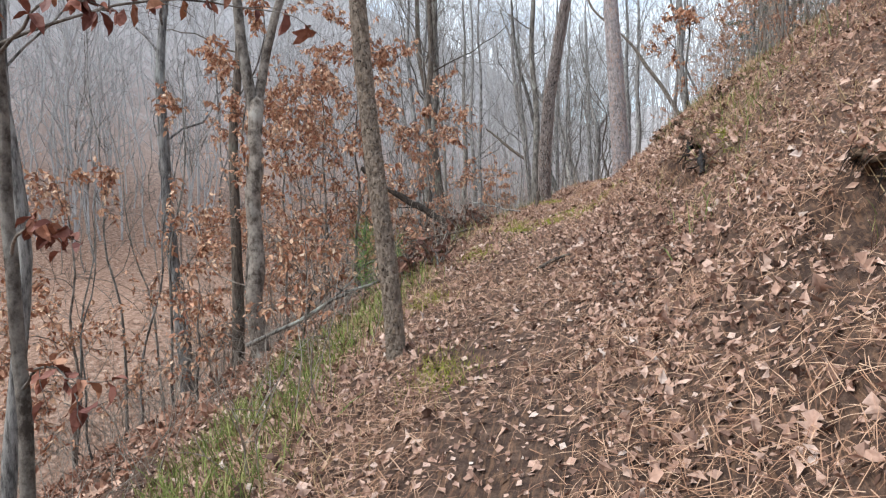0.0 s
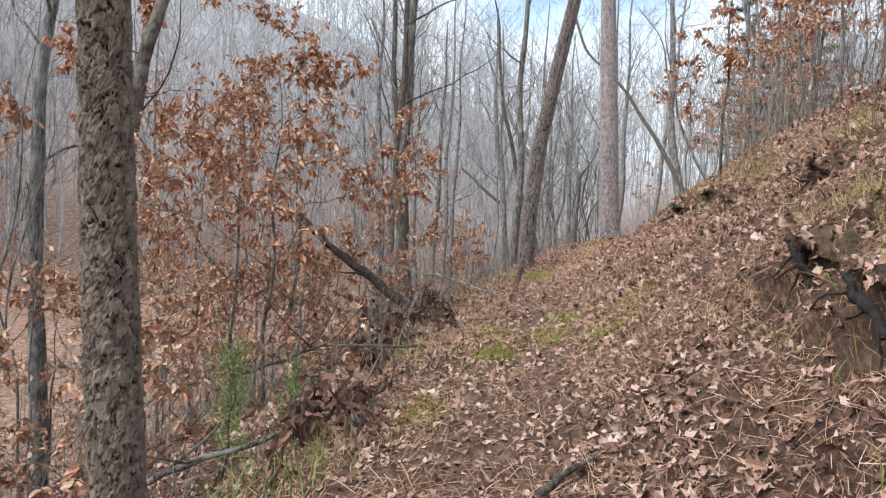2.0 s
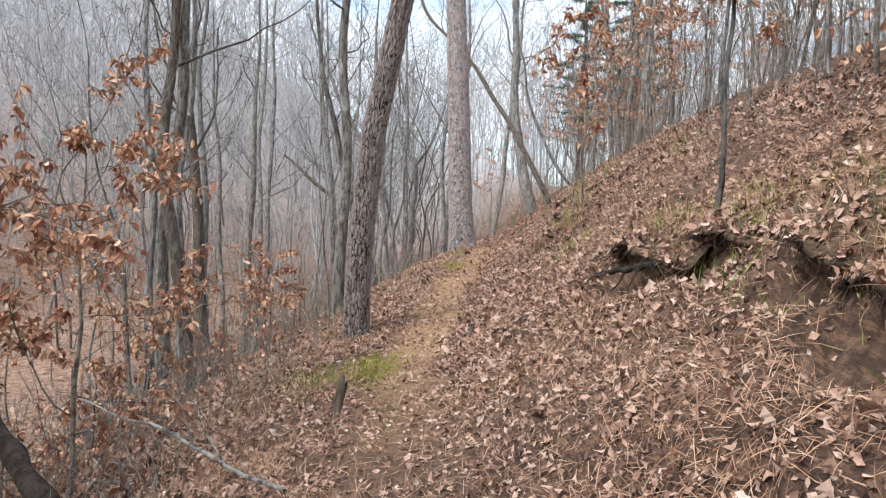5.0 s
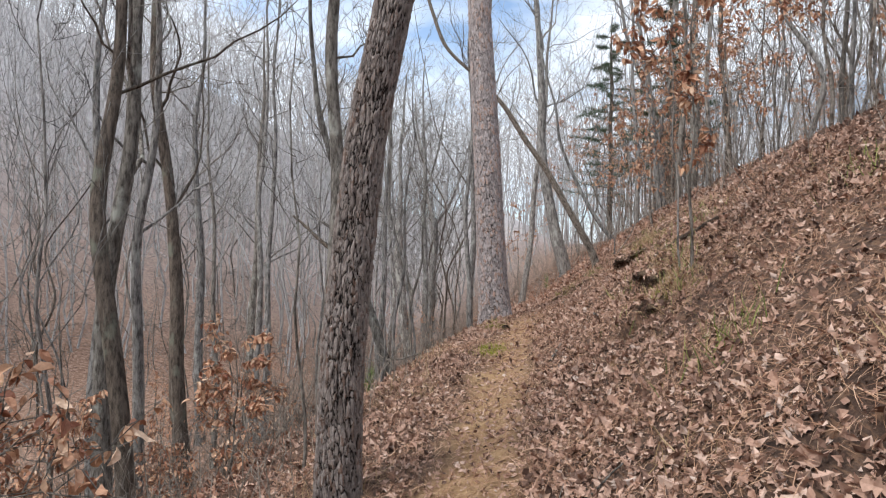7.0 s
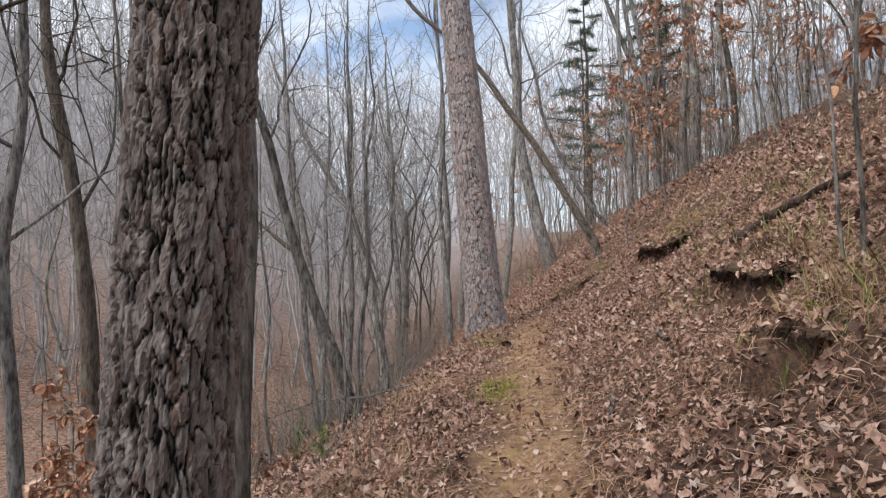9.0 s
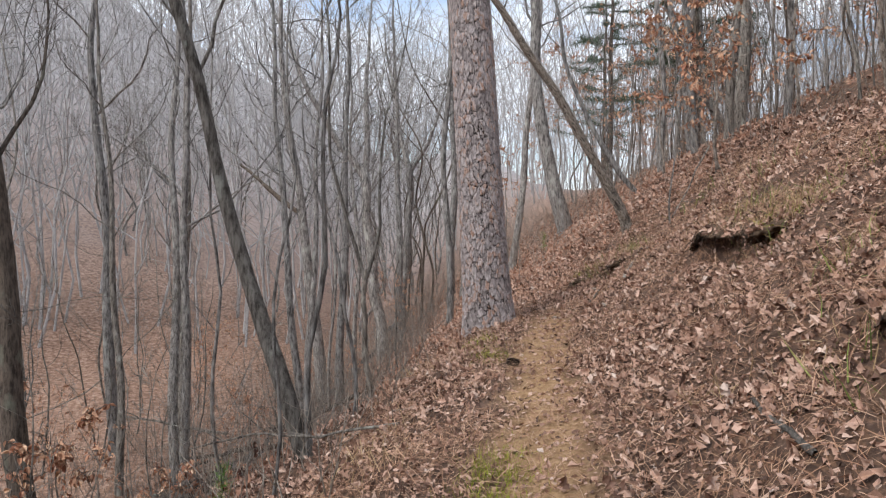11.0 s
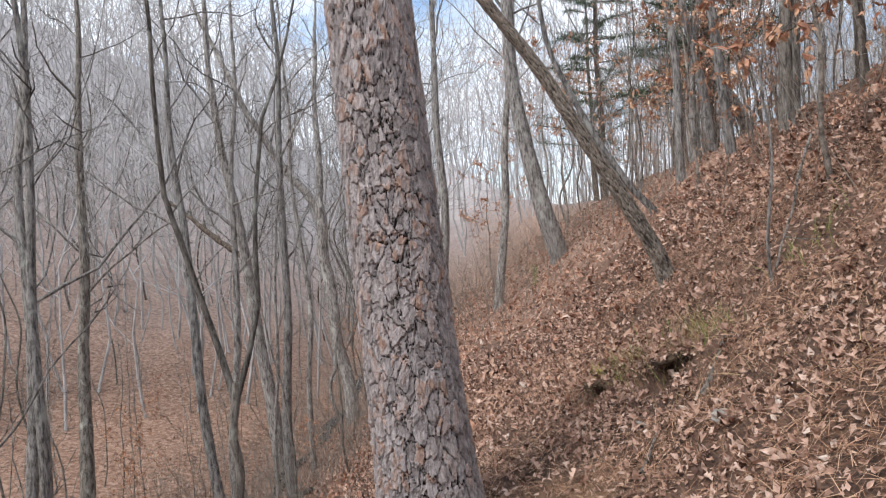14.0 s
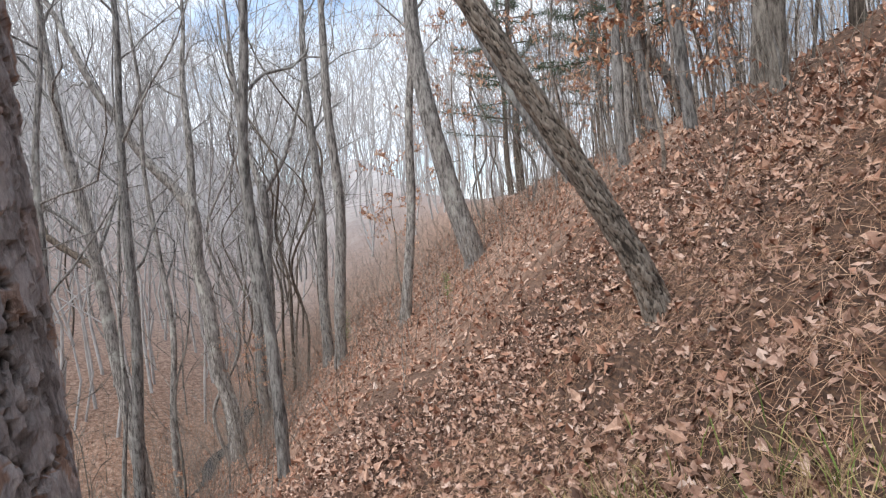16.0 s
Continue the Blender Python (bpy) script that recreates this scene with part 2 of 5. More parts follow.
def soft(v, k):
    return np.logaddexp(0, v * k) / k


def ease(v, a, b):
    u = np.clip((v - a) / (b - a), 0, 1)
    return u * u * (3 - 2 * u)


def land(x, y):
    """The ground's height."""
    x, y = np.asarray(x, float), np.asarray(y, float)
    d = x - np.interp(y, TRAIL_Y, TRAIL_X)
    z = np.interp(y, LAND_Y, LAND_Z)
    up = 0.86 * soft(d - 0.42, 5) - 0.46 * soft(d - 3.7, 1.5) - 0.3 * soft(d - 20, 0.3)
    down = -(0.60 + 0.35 * ease(y, 11, 16)) * soft(-d - 0.72 + 0.3 * ease(y, 12, 15), 4)
    bed = np.interp(y, [-20, 10, 40, 80], [-9.6, -9.0, -5.6, 0.0])
    hollow = -4.9 - 0.35 * np.exp(-((d - bed) / 0.8) ** 2)
    side = np.where(d > 0, up, down)
    low = soft(side - hollow, 1.5) + hollow
    # the far side of the valley
    fx, fy = x - 0.5, y - 2.0
    far = np.hypot(fx, fy)
    az = np.degrees(np.arctan2(-fx, fy))
    peak = 135 * np.interp(az, [-60, -20, -4, 5, 11, 23, 45, 90, 150, 180], [0.05, 0.06, 0.075, 0.125, 0.20, 0.30, 0.40, 0.42, 0.25, 0.1])
    rise = ease(far, 26, 140) * (peak + 6)
    beyond = np.where(d > 0, rise * ease(-d, -14, -2), rise)
    fine = 0.045 * lumps(x, y, 0.9, 3) * ease(np.abs(d), 0.25, 1.2) + 0.015 * lumps(x, y, 0.35, 5) + 0.25 * lumps(x, y, 7, 7) * ease(np.abs(d), 2, 7)
    return z + low + beyond + fine


# places under the bank's lips: x, y, depth, half length along the bank
HOLLOWS = ((1.22, 1.62, 0.16, 0.52), (1.46, 0.95, 0.12, 0.36), (1.52, -0.05, 0.15, 0.34), (1.36, -0.80, 0.11, 0.30), (1.38, 5.90, 0.22, 0.20), (1.77, 7.15, 0.15, 0.55), 
           (2.57, 11.10, 0.15, 0.75), (2.50, 10.25, 0.10, 0.25), (1.70, -2.35, 0.20, 0.24), (1.20, -3.95, 0.17, 0.30), (1.24, -4.85, 0.20, 0.34), (1.60, -7.45, 0.13, 0.36),
           (2.50, 14.50, 0.10, 0.30), (2.14, 15.25, 0.08, 0.28))


def surface(x, y):
    """The ground with the hollows that roots and rain have cut under the bank's lips."""
    x, y = np.asarray(x, float), np.asarray(y, float)
    z = land(x, y)
    for hx, hy, deep, wide in HOLLOWS:
        u, v = (x - hx) / 0.17, (y - hy) / wide
        z = z - deep * 2.0 * np.exp(-u ** 4 - v ** 4) + deep * 0.5 * np.exp(-((x - hx - 0.30) / 0.14) ** 2 - v ** 2)
    return z


def grid_mesh(name, xs, ys, mat):
    gx, gy = np.meshgrid(xs, ys)
    z = surface(gx, gy)
    v = np.stack([gx, gy, z], -1).reshape(-1, 3)
    nx, ny = len(xs), len(ys)
    i, j = np.meshgrid(np.arange(ny - 1), np.arange(nx - 1), indexing="ij")
    a = (i * nx + j).ravel()
    q = np.stack([a, a + 1, a + nx + 1, a + nx], 1)
    d = np.abs(gx - np.interp(gy, TRAIL_Y, TRAIL_X) - 0.02) + 0 * gy + 0.06 * lumps(gx, gy, 0.7, 11)
    tread = (1 - ease(d, 0.12, 0.38)) * ease(gy, -0.5, 4.0) * (1 - ease(gy, 12.3, 14.0)) * 0.85
    # the last attribute fades in the painted haze from 34 to 90 m
    return mesh_from(name, v, [q], mat, True, {"tread": tread.ravel(), "slope": np.maximum(ease(np.abs(d), 4.5, 9.0), ease(gy, 19, 24)).ravel(), "haze": ease(np.hypot(gx, gy - 4), 34, 90).ravel() * 0.9})


def spread(a, b, fine_a, fine_b, step, grow=1.09):
    """Coordinates that are fine between fine_a and fine_b and widen beyond."""
    mid = list(np.arange(fine_a, fine_b, step))
    s, v = step, mid[-1]
    right = []
    while v < b:
        s = s * grow
        v += s
        right.append(v)
    s, v = step, mid[0]
    left = []
    while v > a:
        s = s * grow
        v -= s
        left.append(v)
    return np.array(left[::-1] + mid + right)


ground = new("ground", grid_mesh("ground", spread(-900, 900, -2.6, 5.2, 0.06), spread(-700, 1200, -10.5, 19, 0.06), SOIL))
tagged(ground, "reddish-brown forest soil on a steep wooded hillside with a worn trail", "ground", kind="structure")


# ---- trees ----
def limb_line(r, start, way, length, steps, droop=0.0, wig=0.12):
    pts, p, w = [start], start.copy(), way / np.linalg.norm(way)
    for i in range(steps - 1):
        w = w + r.normal(0, wig, 3) + np.array([0, 0, 0.10 - droop])
        w /= np.linalg.norm(w)
        p = p + w * length / (steps - 1)
        pts.append(p.copy())
    return np.array(pts)


LEAF_OUTLINE = np.array([(0, 0), (0.26, 0.14), (0.11, 0.27), (0.42, 0.44), (0.15, 0.57), (0.32, 0.80), (0, 1.0)])
BLADE_OUTLINE = np.array([(0, 0), (0.16, 0.22), (0.22, 0.5), (0.14, 0.78), (0, 1.0)])


def leaf_shape(outline, curl, fold, seed):
    """One curled leaf about 1 long: two fans of triangles along its midrib."""
    r = np.random.RandomState(seed)
    rib_n = len(outline)
    rib = np.stack([np.zeros(rib_n), outline[:, 1], np.zeros(rib_n)], 1)
    right = np.stack([outline[:, 0], outline[:, 1] + r.normal(0, 0.02, rib_n), outline[:, 0] * 0], 1)
    left = right * np.array([-1, 1, 1])
    v = np.concatenate([rib, right[1:-1], left[1:-1]])
    v[:, 2] = np.abs(v[:, 0]) * fold + curl * (v[:, 1] - 0.4) ** 2 + r.normal(0, 0.035, len(v))
    n = rib_n
    tris = []
    for off, flip in ((n, False), (n + n - 2, True)):
        edge = [0] + [off + k for k in range(n - 2)] + [n - 1]
        for k in range(n - 1):
            quad = [(k, edge[k], edge[k + 1]), (k, edge[k + 1], k + 1)]
            for tri in quad:
                if len(set(tri)) == 3:
                    tris.append(tri[::-1] if flip else tri)
    return v, np.array(tris)


OAK_LEAVES = [leaf_shape(LEAF_OUTLINE, c, f, s) for c, f, s in ((0.8, 0.5, 1), (-0.8, 0.7, 2), (1.2, -0.55, 3), (0.3, 1.0, 4), (-1.2, 0.3, 5), (0.6, -0.9, 15))]
PLAIN_LEAVES = [leaf_shape(np.array([(0, 0), (0.26, 0.28), (0.22, 0.68), (0, 1.0)]), c, f, s) for c, f, s in ((0.7, 0.4, 11), (-0.7, 0.6, 12), (0.4, -0.6, 13), (-0.2, 0.9, 14))]
SMALL_LEAVES = [leaf_shape(np.array([(0, 0), (0.29, 0.45), (0, 1.0)]), c, f, s) for c, f, s in ((0.8, 0.5, 21), (-0.8, 0.7, 22), (0.5, -0.7, 23))]
BEECH_LEAVES = [leaf_shape(BLADE_OUTLINE, c, f, s) for c, f, s in ((-0.6, 0.6, 6), (-0.3, 1.0, 7), (0.5, 0.4, 8))]


def turned(r, n, tilt):
    """n random frames: any heading, tipped by about tilt radians."""
    a, b, c = r.rand(n) * 6.283, r.normal(0, tilt, n), r.normal(0, tilt, n)
    ca, sa, cb, sb, cc, sc = np.cos(a), np.sin(a), np.cos(b), np.sin(b), np.cos(c), np.sin(c)
    z, o = np.zeros(n), np.ones(n)
    rz = np.array([[ca, -sa, z], [sa, ca, z], [z, z, o]]).transpose(2, 0, 1)
    rx = np.array([[o, z, z], [z, cb, -sb], [z, sb, cb]]).transpose(2, 0, 1)
    ry = np.array([[cc, z, sc], [z, o, z], [-sc, z, cc]]).transpose(2, 0, 1)
    return rz @ rx @ ry


def strew(heap, shapes, places, frames, sizes, r):
    """Copies of small shapes, joined."""
    pick = r.randint(0, len(shapes), len(places))
    for k, (v, t) in enumerate(shapes):
        at = np.nonzero(pick == k)[0]
        if not len(at):
            continue
        w = np.einsum("nij,vj->nvi", frames[at], v) * sizes[at][:, None, None] + places[at][:, None, :]
        idx = t[None] + (np.arange(len(at)) * len(v))[:, None, None]
        heap.put(w.reshape(-1, 3), tris=idx.reshape(-1, 3))


def hang_leaves(r, tips, count, size, heap, droop=1.0):
    places, n = [], len(tips)
    for k in range(count):
        l = tips[r.randint(n)]
        u = r.rand() * (len(l) - 1)
        i = min(int(u), len(l) - 2)
        places.append(l[i] + (l[i + 1] - l[i]) * (u - i))
    frames = turned(r, count, 0.5)
    # blades hang: tip the leaf's length downward
    b = -(0.5 + 0.7 * r.rand(count)) * droop
    o, z = np.ones(count), np.zeros(count)
    rx = np.array([[o, z, z], [z, np.cos(b), -np.sin(b)], [z, np.sin(b), np.cos(b)]]).transpose(2, 0, 1)
    strew(heap, BEECH_LEAVES, np.array(places), frames @ rx, size * (0.6 + 0.6 * r.rand(count)), r)


def smooth_line(curve, height, sink, steps, r, bend=0.03):
    """A trunk's centre line through a few (height, dx, dy) knots, straightening towards the top."""
    hs = [-sink, 0.0] + [c[0] for c in curve]
    xs = [0.0, 0.0] + [c[1] for c in curve]
    ys = [0.0, 0.0] + [c[2] for c in curve]
    if height > hs[-1] + 0.1:
        gap = hs[-1] - hs[-2] + 1e-6
        sx, sy = np.clip((xs[-1] - xs[-2]) / gap, -0.5, 0.5), np.clip((ys[-1] - ys[-2]) / gap, -0.3, 0.3)
        rest = height - hs[-1]
        xs += [xs[-1] + sx * rest * 0.35, xs[-1] + sx * rest * 0.55]
        ys += [ys[-1] + sy * rest * 0.35, ys[-1] + sy * rest * 0.55]
        hs += [hs[-1] + rest * 0.5, height]
    z = np.linspace(-sink, hs[-1], steps)
    x, y = np.interp(z, hs, xs), np.interp(z, hs, ys)
    k = np.array([1, 2, 3, 2, 1]) / 9
    for v in (x, y):
        v[2:-2] = np.convolve(v, k, "valid")
    s = (z - z[0]) / (z[-1] - z[0])
    p = r.rand(4) * 6.283
    x += bend * (np.sin(s * 17 + p[0]) - math.sin(p[0])) + bend * 0.5 * np.sin(s * 31 + p[2]) * s
    y += bend * (np.sin(s * 15 + p[1]) - math.sin(p[1])) + bend * 0.5 * np.sin(s * 29 + p[3]) * s
    return np.stack([x, y, z], 1)


def limbs_on(r, line, radii, count, top, bark, start, twigs, length, fine, tips, droop=0.0, sides=5, lift=1.0):
    """Limbs, each a part with its own twigs."""
    height = line[-1][2] - line[0][2]
    spray = Heap()
    for k in range(count):
        u = start + (1 - start) * (k + r.rand()) / count
        f = u * (len(line) - 1)
        i = min(int(f), len(line) - 2)
        base = line[i] + (line[i + 1] - line[i]) * (f - i)
        rad = float(np.interp(f, np.arange(len(line)), radii)) * (0.2 + 0.26 * r.rand())
        a = k * 2.4 + r.rand() * 1.4
        way = np.array([math.cos(a), math.sin(a), (0.5 + 0.8 * r.rand()) * lift - droop])
        long = height * length * (1.15 - u * 0.7) * (0.55 + 0.75 * r.rand())
        h = Heap()
        twiggy(r, h, base, way, long, rad, twigs, fine, tips, droop, sides, spray)
        part("limb", h.mesh("limb", bark), top)
    if spray.n:
        tagged(part("spray", spray.mesh("spray", bark), top), kind="stuff")


def twiggy(r, h, base, way, long, rad, twigs, fine, tips, droop=0.0, sides=5, spray=None):
    """A limb into h, its twigs into spray (or into h as well)."""
    spray = h if spray is None else spray
    l1 = limb_line(r, base, way, long, 9, droop, 0.23)
    h.tube(l1, np.linspace(rad, rad * 0.2 + 0.002, 9), sides)
    for m in range(twigs):
        g = 1.5 + r.rand() * 6.4
        j = int(g)
        b2 = l1[j] + (l1[min(j + 1, 8)] - l1[j]) * (g - j)
        w1 = l1[min(j + 1, 8)] - l1[j]
        w2 = w1 / np.linalg.norm(w1) + r.normal(0, 0.5, 3) + np.array([0, 0, 0.25 - droop])
        l2 = limb_line(r, b2, w2, long * (0.22 + 0.3 * r.rand()), 5, droop, 0.22)
        spray.tube(l2, np.linspace(max(rad * 0.32 * (1 - g / 12), 0.003), 0.0022, 5), 3)
        tips.append(l2)
        for q in range(fine):
            w3 = w2 / np.linalg.norm(w2) + r.normal(0, 0.6, 3)
            l3 = limb_line(r, l2[1 + q % 4], w3, long * (0.08 + 0.12 * r.rand()), 3, droop, 0.25)
            spray.tube(l3, np.linspace(0.0045, 0.0018, 3), 3)
            tips.append(l3)


def wood(seed, x, y, radius, height, curve, bark, label, limbs=9, start=0.38, twigs=7, fine=3, forks=(), leaves=0, leaf=0.1, name="bare_tree", length=0.3, droop=0.0, sides=12, foot=None, group="woodland trees", lift=1.0):
    r = np.random.RandomState(seed)
    top = thing(name, x, y, float(land(x, y)) if foot is None else foot, label, "tree" if name != "sapling" else "sapling", group)
    sink = 0.3 if height > 5 else 0.12
    line = smooth_line(curve, height, sink, max(16, int(height * 3)), r, 0.024 * min(height, 6) / 3)
    z = line[:, 2] - line[0][2]
    end = 0.8 if forks else 0.16
    radii = radius * (1 - (1 - end) * (z / z[-1]) ** 1.1) * (1 + 0.3 * np.exp(-z / (radius * 3)))
    h1 = Heap()
    h1.tube(line, radii * (1 + 0.04 * r.normal(0, 1, len(radii))), sides if radius > 0.03 else 7)
    part("trunk", h1.mesh("trunk", bark), top)
    tips = []
    if forks:
        for way, rad, long in forks:
            h = Heap()
            l1 = limb_line(r, line[-2], np.array(way), long, 12, 0.0, 0.09)
            h.tube(l1, np.linspace(rad, rad * 0.25, 12), 9)
            stem = part("stem", h.mesh("stem", bark), top)
            limbs_on(r, l1, np.linspace(rad, rad * 0.25, 12), 6, top, bark, 0.2, twigs, 0.34, fine, tips)
    else:
        limbs_on(r, line, radii, limbs, top, bark, start, twigs, length, fine, tips, droop, lift=lift)
    if leaves:
        h3 = Heap()
        hang_leaves(r, tips, leaves, leaf, h3)
        part("foliage", h3.mesh("foliage", BEECH_LEAF, False), top, "withered copper-brown leaves still hanging")
    return top


BARK_LICHEN = material("bark_lichen", m_bark((0.06, 0.052, 0.045), (0.27, 0.25, 0.225), (0.50, 0.52, 0.47)))


def cells(points, seed, warp):
    """Height over the cell's middle, distance from its border and its own random, in warped space."""
    drop, gap, own = (np.empty(len(points)) for _ in range(3))
    off = Vector((seed * 7.1, seed * 3.3, seed * 1.7))
    for k, p in enumerate(points):
        v = Vector(p) + off
        v = v + noise.noise_vector(v * 0.9) * warp + noise.noise_vector(v * 2.7) * (warp * 0.4) + noise.noise_vector(v * 7.0) * 0.09
        d, q = noise.voronoi(v)
        gap[k] = d[1] - d[0]
        c = q[0]
        drop[k] = v.z - c.z
        own[k] = (math.sin(c.x * 12.9898 + c.y * 78.233 + c.z * 37.719) * 43758.5453) % 1.0
    return drop, gap, own


def rugged(line, radii, around, up, dense_to, su, sv, depth, seed, mat, spiral=0.0, flare=None, plated=False, groove=0.065, shingle=0.1):
    """A trunk whose bark scales and furrows are modelled."""
    z0, z1 = line[0][2], line[-1][2]
    rows = np.concatenate([np.arange(z0, dense_to, up), np.arange(dense_to, min(z1, 7.0), up * 2.5), np.arange(min(z1, 7.0), z1, up * 10)])
    a = np.arange(around) * 2 * np.pi / around
    cx, cy = np.interp(rows, line[:, 2], line[:, 0]), np.interp(rows, line[:, 2], line[:, 1])
    rad = np.interp(rows, line[:, 2], radii)
    mean = radii[len(radii) // 3]
    A, Z = np.meshgrid(a, rows)
    twist = A + spiral * (Z - z0) / mean
    ring = np.stack([np.cos(twist) * mean / su, np.sin(twist) * mean / su, (Z - z0) / sv], -1).reshape(-1, 3)
    drop, gap, own = cells(ring, seed, 0.55 if groove > 0.1 or not plated else 0.30)
    drop2, gap2, flake = cells(ring * np.array([1.9, 1.9, 2.2]), seed + 1, 0.5)
    drop, gap, own, drop2, gap2, flake = (k.reshape(A.shape) for k in (drop, gap, own, drop2, gap2, flake))
    rough = np.random.RandomState(seed + 9).normal(0, 1, A.shape)
    if plated:
        edge = np.clip(gap / groove, 0, 1)
        step = np.clip(gap2 / 0.06, 0, 1)
        rise = depth * (edge ** 0.4 * (0.55 + 0.35 * own) + 0.38 * flake * edge - shingle * (np.clip(drop, -0.6, 0.6) + 1.2 * np.clip(drop2, -0.6, 0.6) * step) * edge) + 0.0006 * rough
    else:
        edge = np.clip(gap / 0.24, 0, 1)
        step = np.clip(gap2 / 0.22, 0, 1)
        rise = depth * (edge ** 0.7 * (0.45 + 0.6 * own) + 0.45 * step * flake * edge) + 0.0009 * rough
    tone = 0.55 * own + 0.45 * flake
    rise = rise - depth * 0.6
    rr = rad[:, None] + rise * np.clip(rad[:, None] / mean, 0.5, 1.3)
    if flare is not None:
        rr = rr + flare(A, Z - z0)
    v = np.stack([cx[:, None] + rr * np.cos(A), cy[:, None] + rr * np.sin(A), Z], -1).reshape(-1, 3)
    n = len(rows)
    i, j = np.meshgrid(np.arange(n - 1), np.arange(around), indexing="ij")
    i, j = i.ravel(), j.ravel()
    k = (j + 1) % around
    q = np.stack([i * around + j, i * around + k, (i + 1) * around + k, (i + 1) * around + j], 1)
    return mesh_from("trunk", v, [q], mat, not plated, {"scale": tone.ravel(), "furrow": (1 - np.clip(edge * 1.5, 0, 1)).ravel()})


def grand_tree(seed, name, label, x, y, radius, height, curve, mat, bark, around, up, dense_to, su, sv, depth, limbs=6, start=0.5, spiral=0.0, roots=0.5, root_high=0.35, side_root=None, plated=False, groove=0.065, shingle=0.1):
    r = np.random.RandomState(seed)
    top = thing(name, x, y, float(land(x, y)), label, "tree", "woodland trees")
    line = smooth_line(curve, height, 0.35, int(height * 6), r, 0.01)
    z = line[:, 2] - line[0][2]
    radii = radius * (1 - 0.72 * (z / z[-1]) ** 1.2)

    def flare(A, Z):
        lobes = 0.6 + 0.4 * np.cos(A * 5 + seed) * 0.7
        out = radius * roots * np.exp(-Z / root_high) * lobes
        if side_root is not None:
            out = out + radius * 0.5 * np.exp(-Z / 0.42) * np.clip(np.cos(A - side_root), 0, 1) ** 2
        return out
    part("trunk", rugged(line, radii, around, up, dense_to, su, sv, depth, seed, mat, spiral, flare, plated, groove, shingle), top)
    tips = []
    limbs_on(r, line, radii, limbs, top, bark, start, 5, 0.28, 3, tips)
    return top


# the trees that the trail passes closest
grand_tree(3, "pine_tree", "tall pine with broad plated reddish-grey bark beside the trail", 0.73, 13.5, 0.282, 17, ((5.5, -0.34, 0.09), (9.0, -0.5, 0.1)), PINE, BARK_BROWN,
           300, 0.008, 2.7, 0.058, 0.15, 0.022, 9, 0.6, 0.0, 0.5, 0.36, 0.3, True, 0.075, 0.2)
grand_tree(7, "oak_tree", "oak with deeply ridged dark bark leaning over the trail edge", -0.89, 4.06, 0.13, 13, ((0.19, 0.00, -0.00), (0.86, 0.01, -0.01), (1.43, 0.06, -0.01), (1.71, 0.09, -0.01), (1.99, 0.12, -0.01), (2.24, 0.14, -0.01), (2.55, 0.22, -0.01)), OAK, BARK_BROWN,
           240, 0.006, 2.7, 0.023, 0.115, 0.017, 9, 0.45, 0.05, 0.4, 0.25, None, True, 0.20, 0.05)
grand_tree(9, "leaning_tree", "leaning grey tree with diagonal ridged bark on the leafy bank", 3.39, 16.67, 0.095, 7.4, ((1.13, -0.60, -0.02), (2.27, -1.24, -0.05), (2.96, -1.78, -0.06), (3.76, -2.25, -0.07), (4.51, -2.96, -0.08), (5.15, -3.72, -0.07)), OAK_PALE, BARK_GREY,
           90, 0.015, 4.2, 0.034, 0.12, 0.016, 7, 0.5, 0.12, 0.5, 0.25)
grand_tree(12, "young_oak", "slender young oak with small scaly bark at the trail edge", -0.69, -6.70, 0.056, 9, ((0.56, -0.04, 0.02), (0.96, -0.09, 0.03), (1.54, -0.15, 0.05), (2.00, -0.19, 0.07)), SCALY, BARK_BROWN,
           96, 0.006, 3.2, 0.021, 0.042, 0.010, 8, 0.45, 0.03, 0.35, 0.15, None, True)

# the trees on both slopes
wood(11, -3.70, -2.90, 0.107, 3.2, ((0.79, -0.03, 0.05), (1.98, -0.04, 0.12), (3.16, -0.00, 0.20)), BARK_BEECH, "smooth grey forked beech trunk at the trail edge", forks=(((-0.3, 0.1, 1.4), 0.075, 5.5), ((0.28, 0.1, 1.4), 0.065, 5.0)))
wood(12, -6.72, -0.02, 0.123, 13.0, ((1.70, -0.08, 0.03), (3.82, -0.29, 0.10), (5.58, -0.41, 0.18), (7.34, -0.28, 0.32)), BARK_GREY, "grey-barked bare tree standing in brown leaf litter")
wood(13, -5.71, -0.09, 0.106, 12.0, ((0.84, -0.00, 0.03), (3.72, -0.02, 0.23), (6.12, -0.00, 0.41)), BARK_BROWN, "slender dark-brown furrowed bare tree on the slope")
wood(14, -3.63, -6.74, 0.060, 9.0, ((1.48, 0.03, 0.06), (2.83, 0.08, 0.17), (3.71, 0.03, 0.22)), BARK_GREY, "grey-barked bare tree standing in brown leaf litter")
wood(15, -3.95, 8.32, 0.125, 13.0, ((1.83, -0.31, 0.16), (3.90, -0.64, 0.34), (5.97, -0.65, 0.57)), BARK_BROWN, "slender dark-brown furrowed bare tree on the slope")
wood(16, -5.21, 10.11, 0.090, 12.0, ((0.16, -0.00, 0.01), (3.51, -0.18, 0.35), (7.08, -0.47, 0.71)), BARK_GREY, "grey-barked bare tree standing in brown leaf litter")
wood(17, -5.73, 21.00, 0.125, 16.0, ((0.20, -0.00, 0.01), (7.65, -0.24, 0.80), (11.79, -0.28, 1.26)), BARK_GREY, "grey-barked bare tree standing in brown leaf litter")
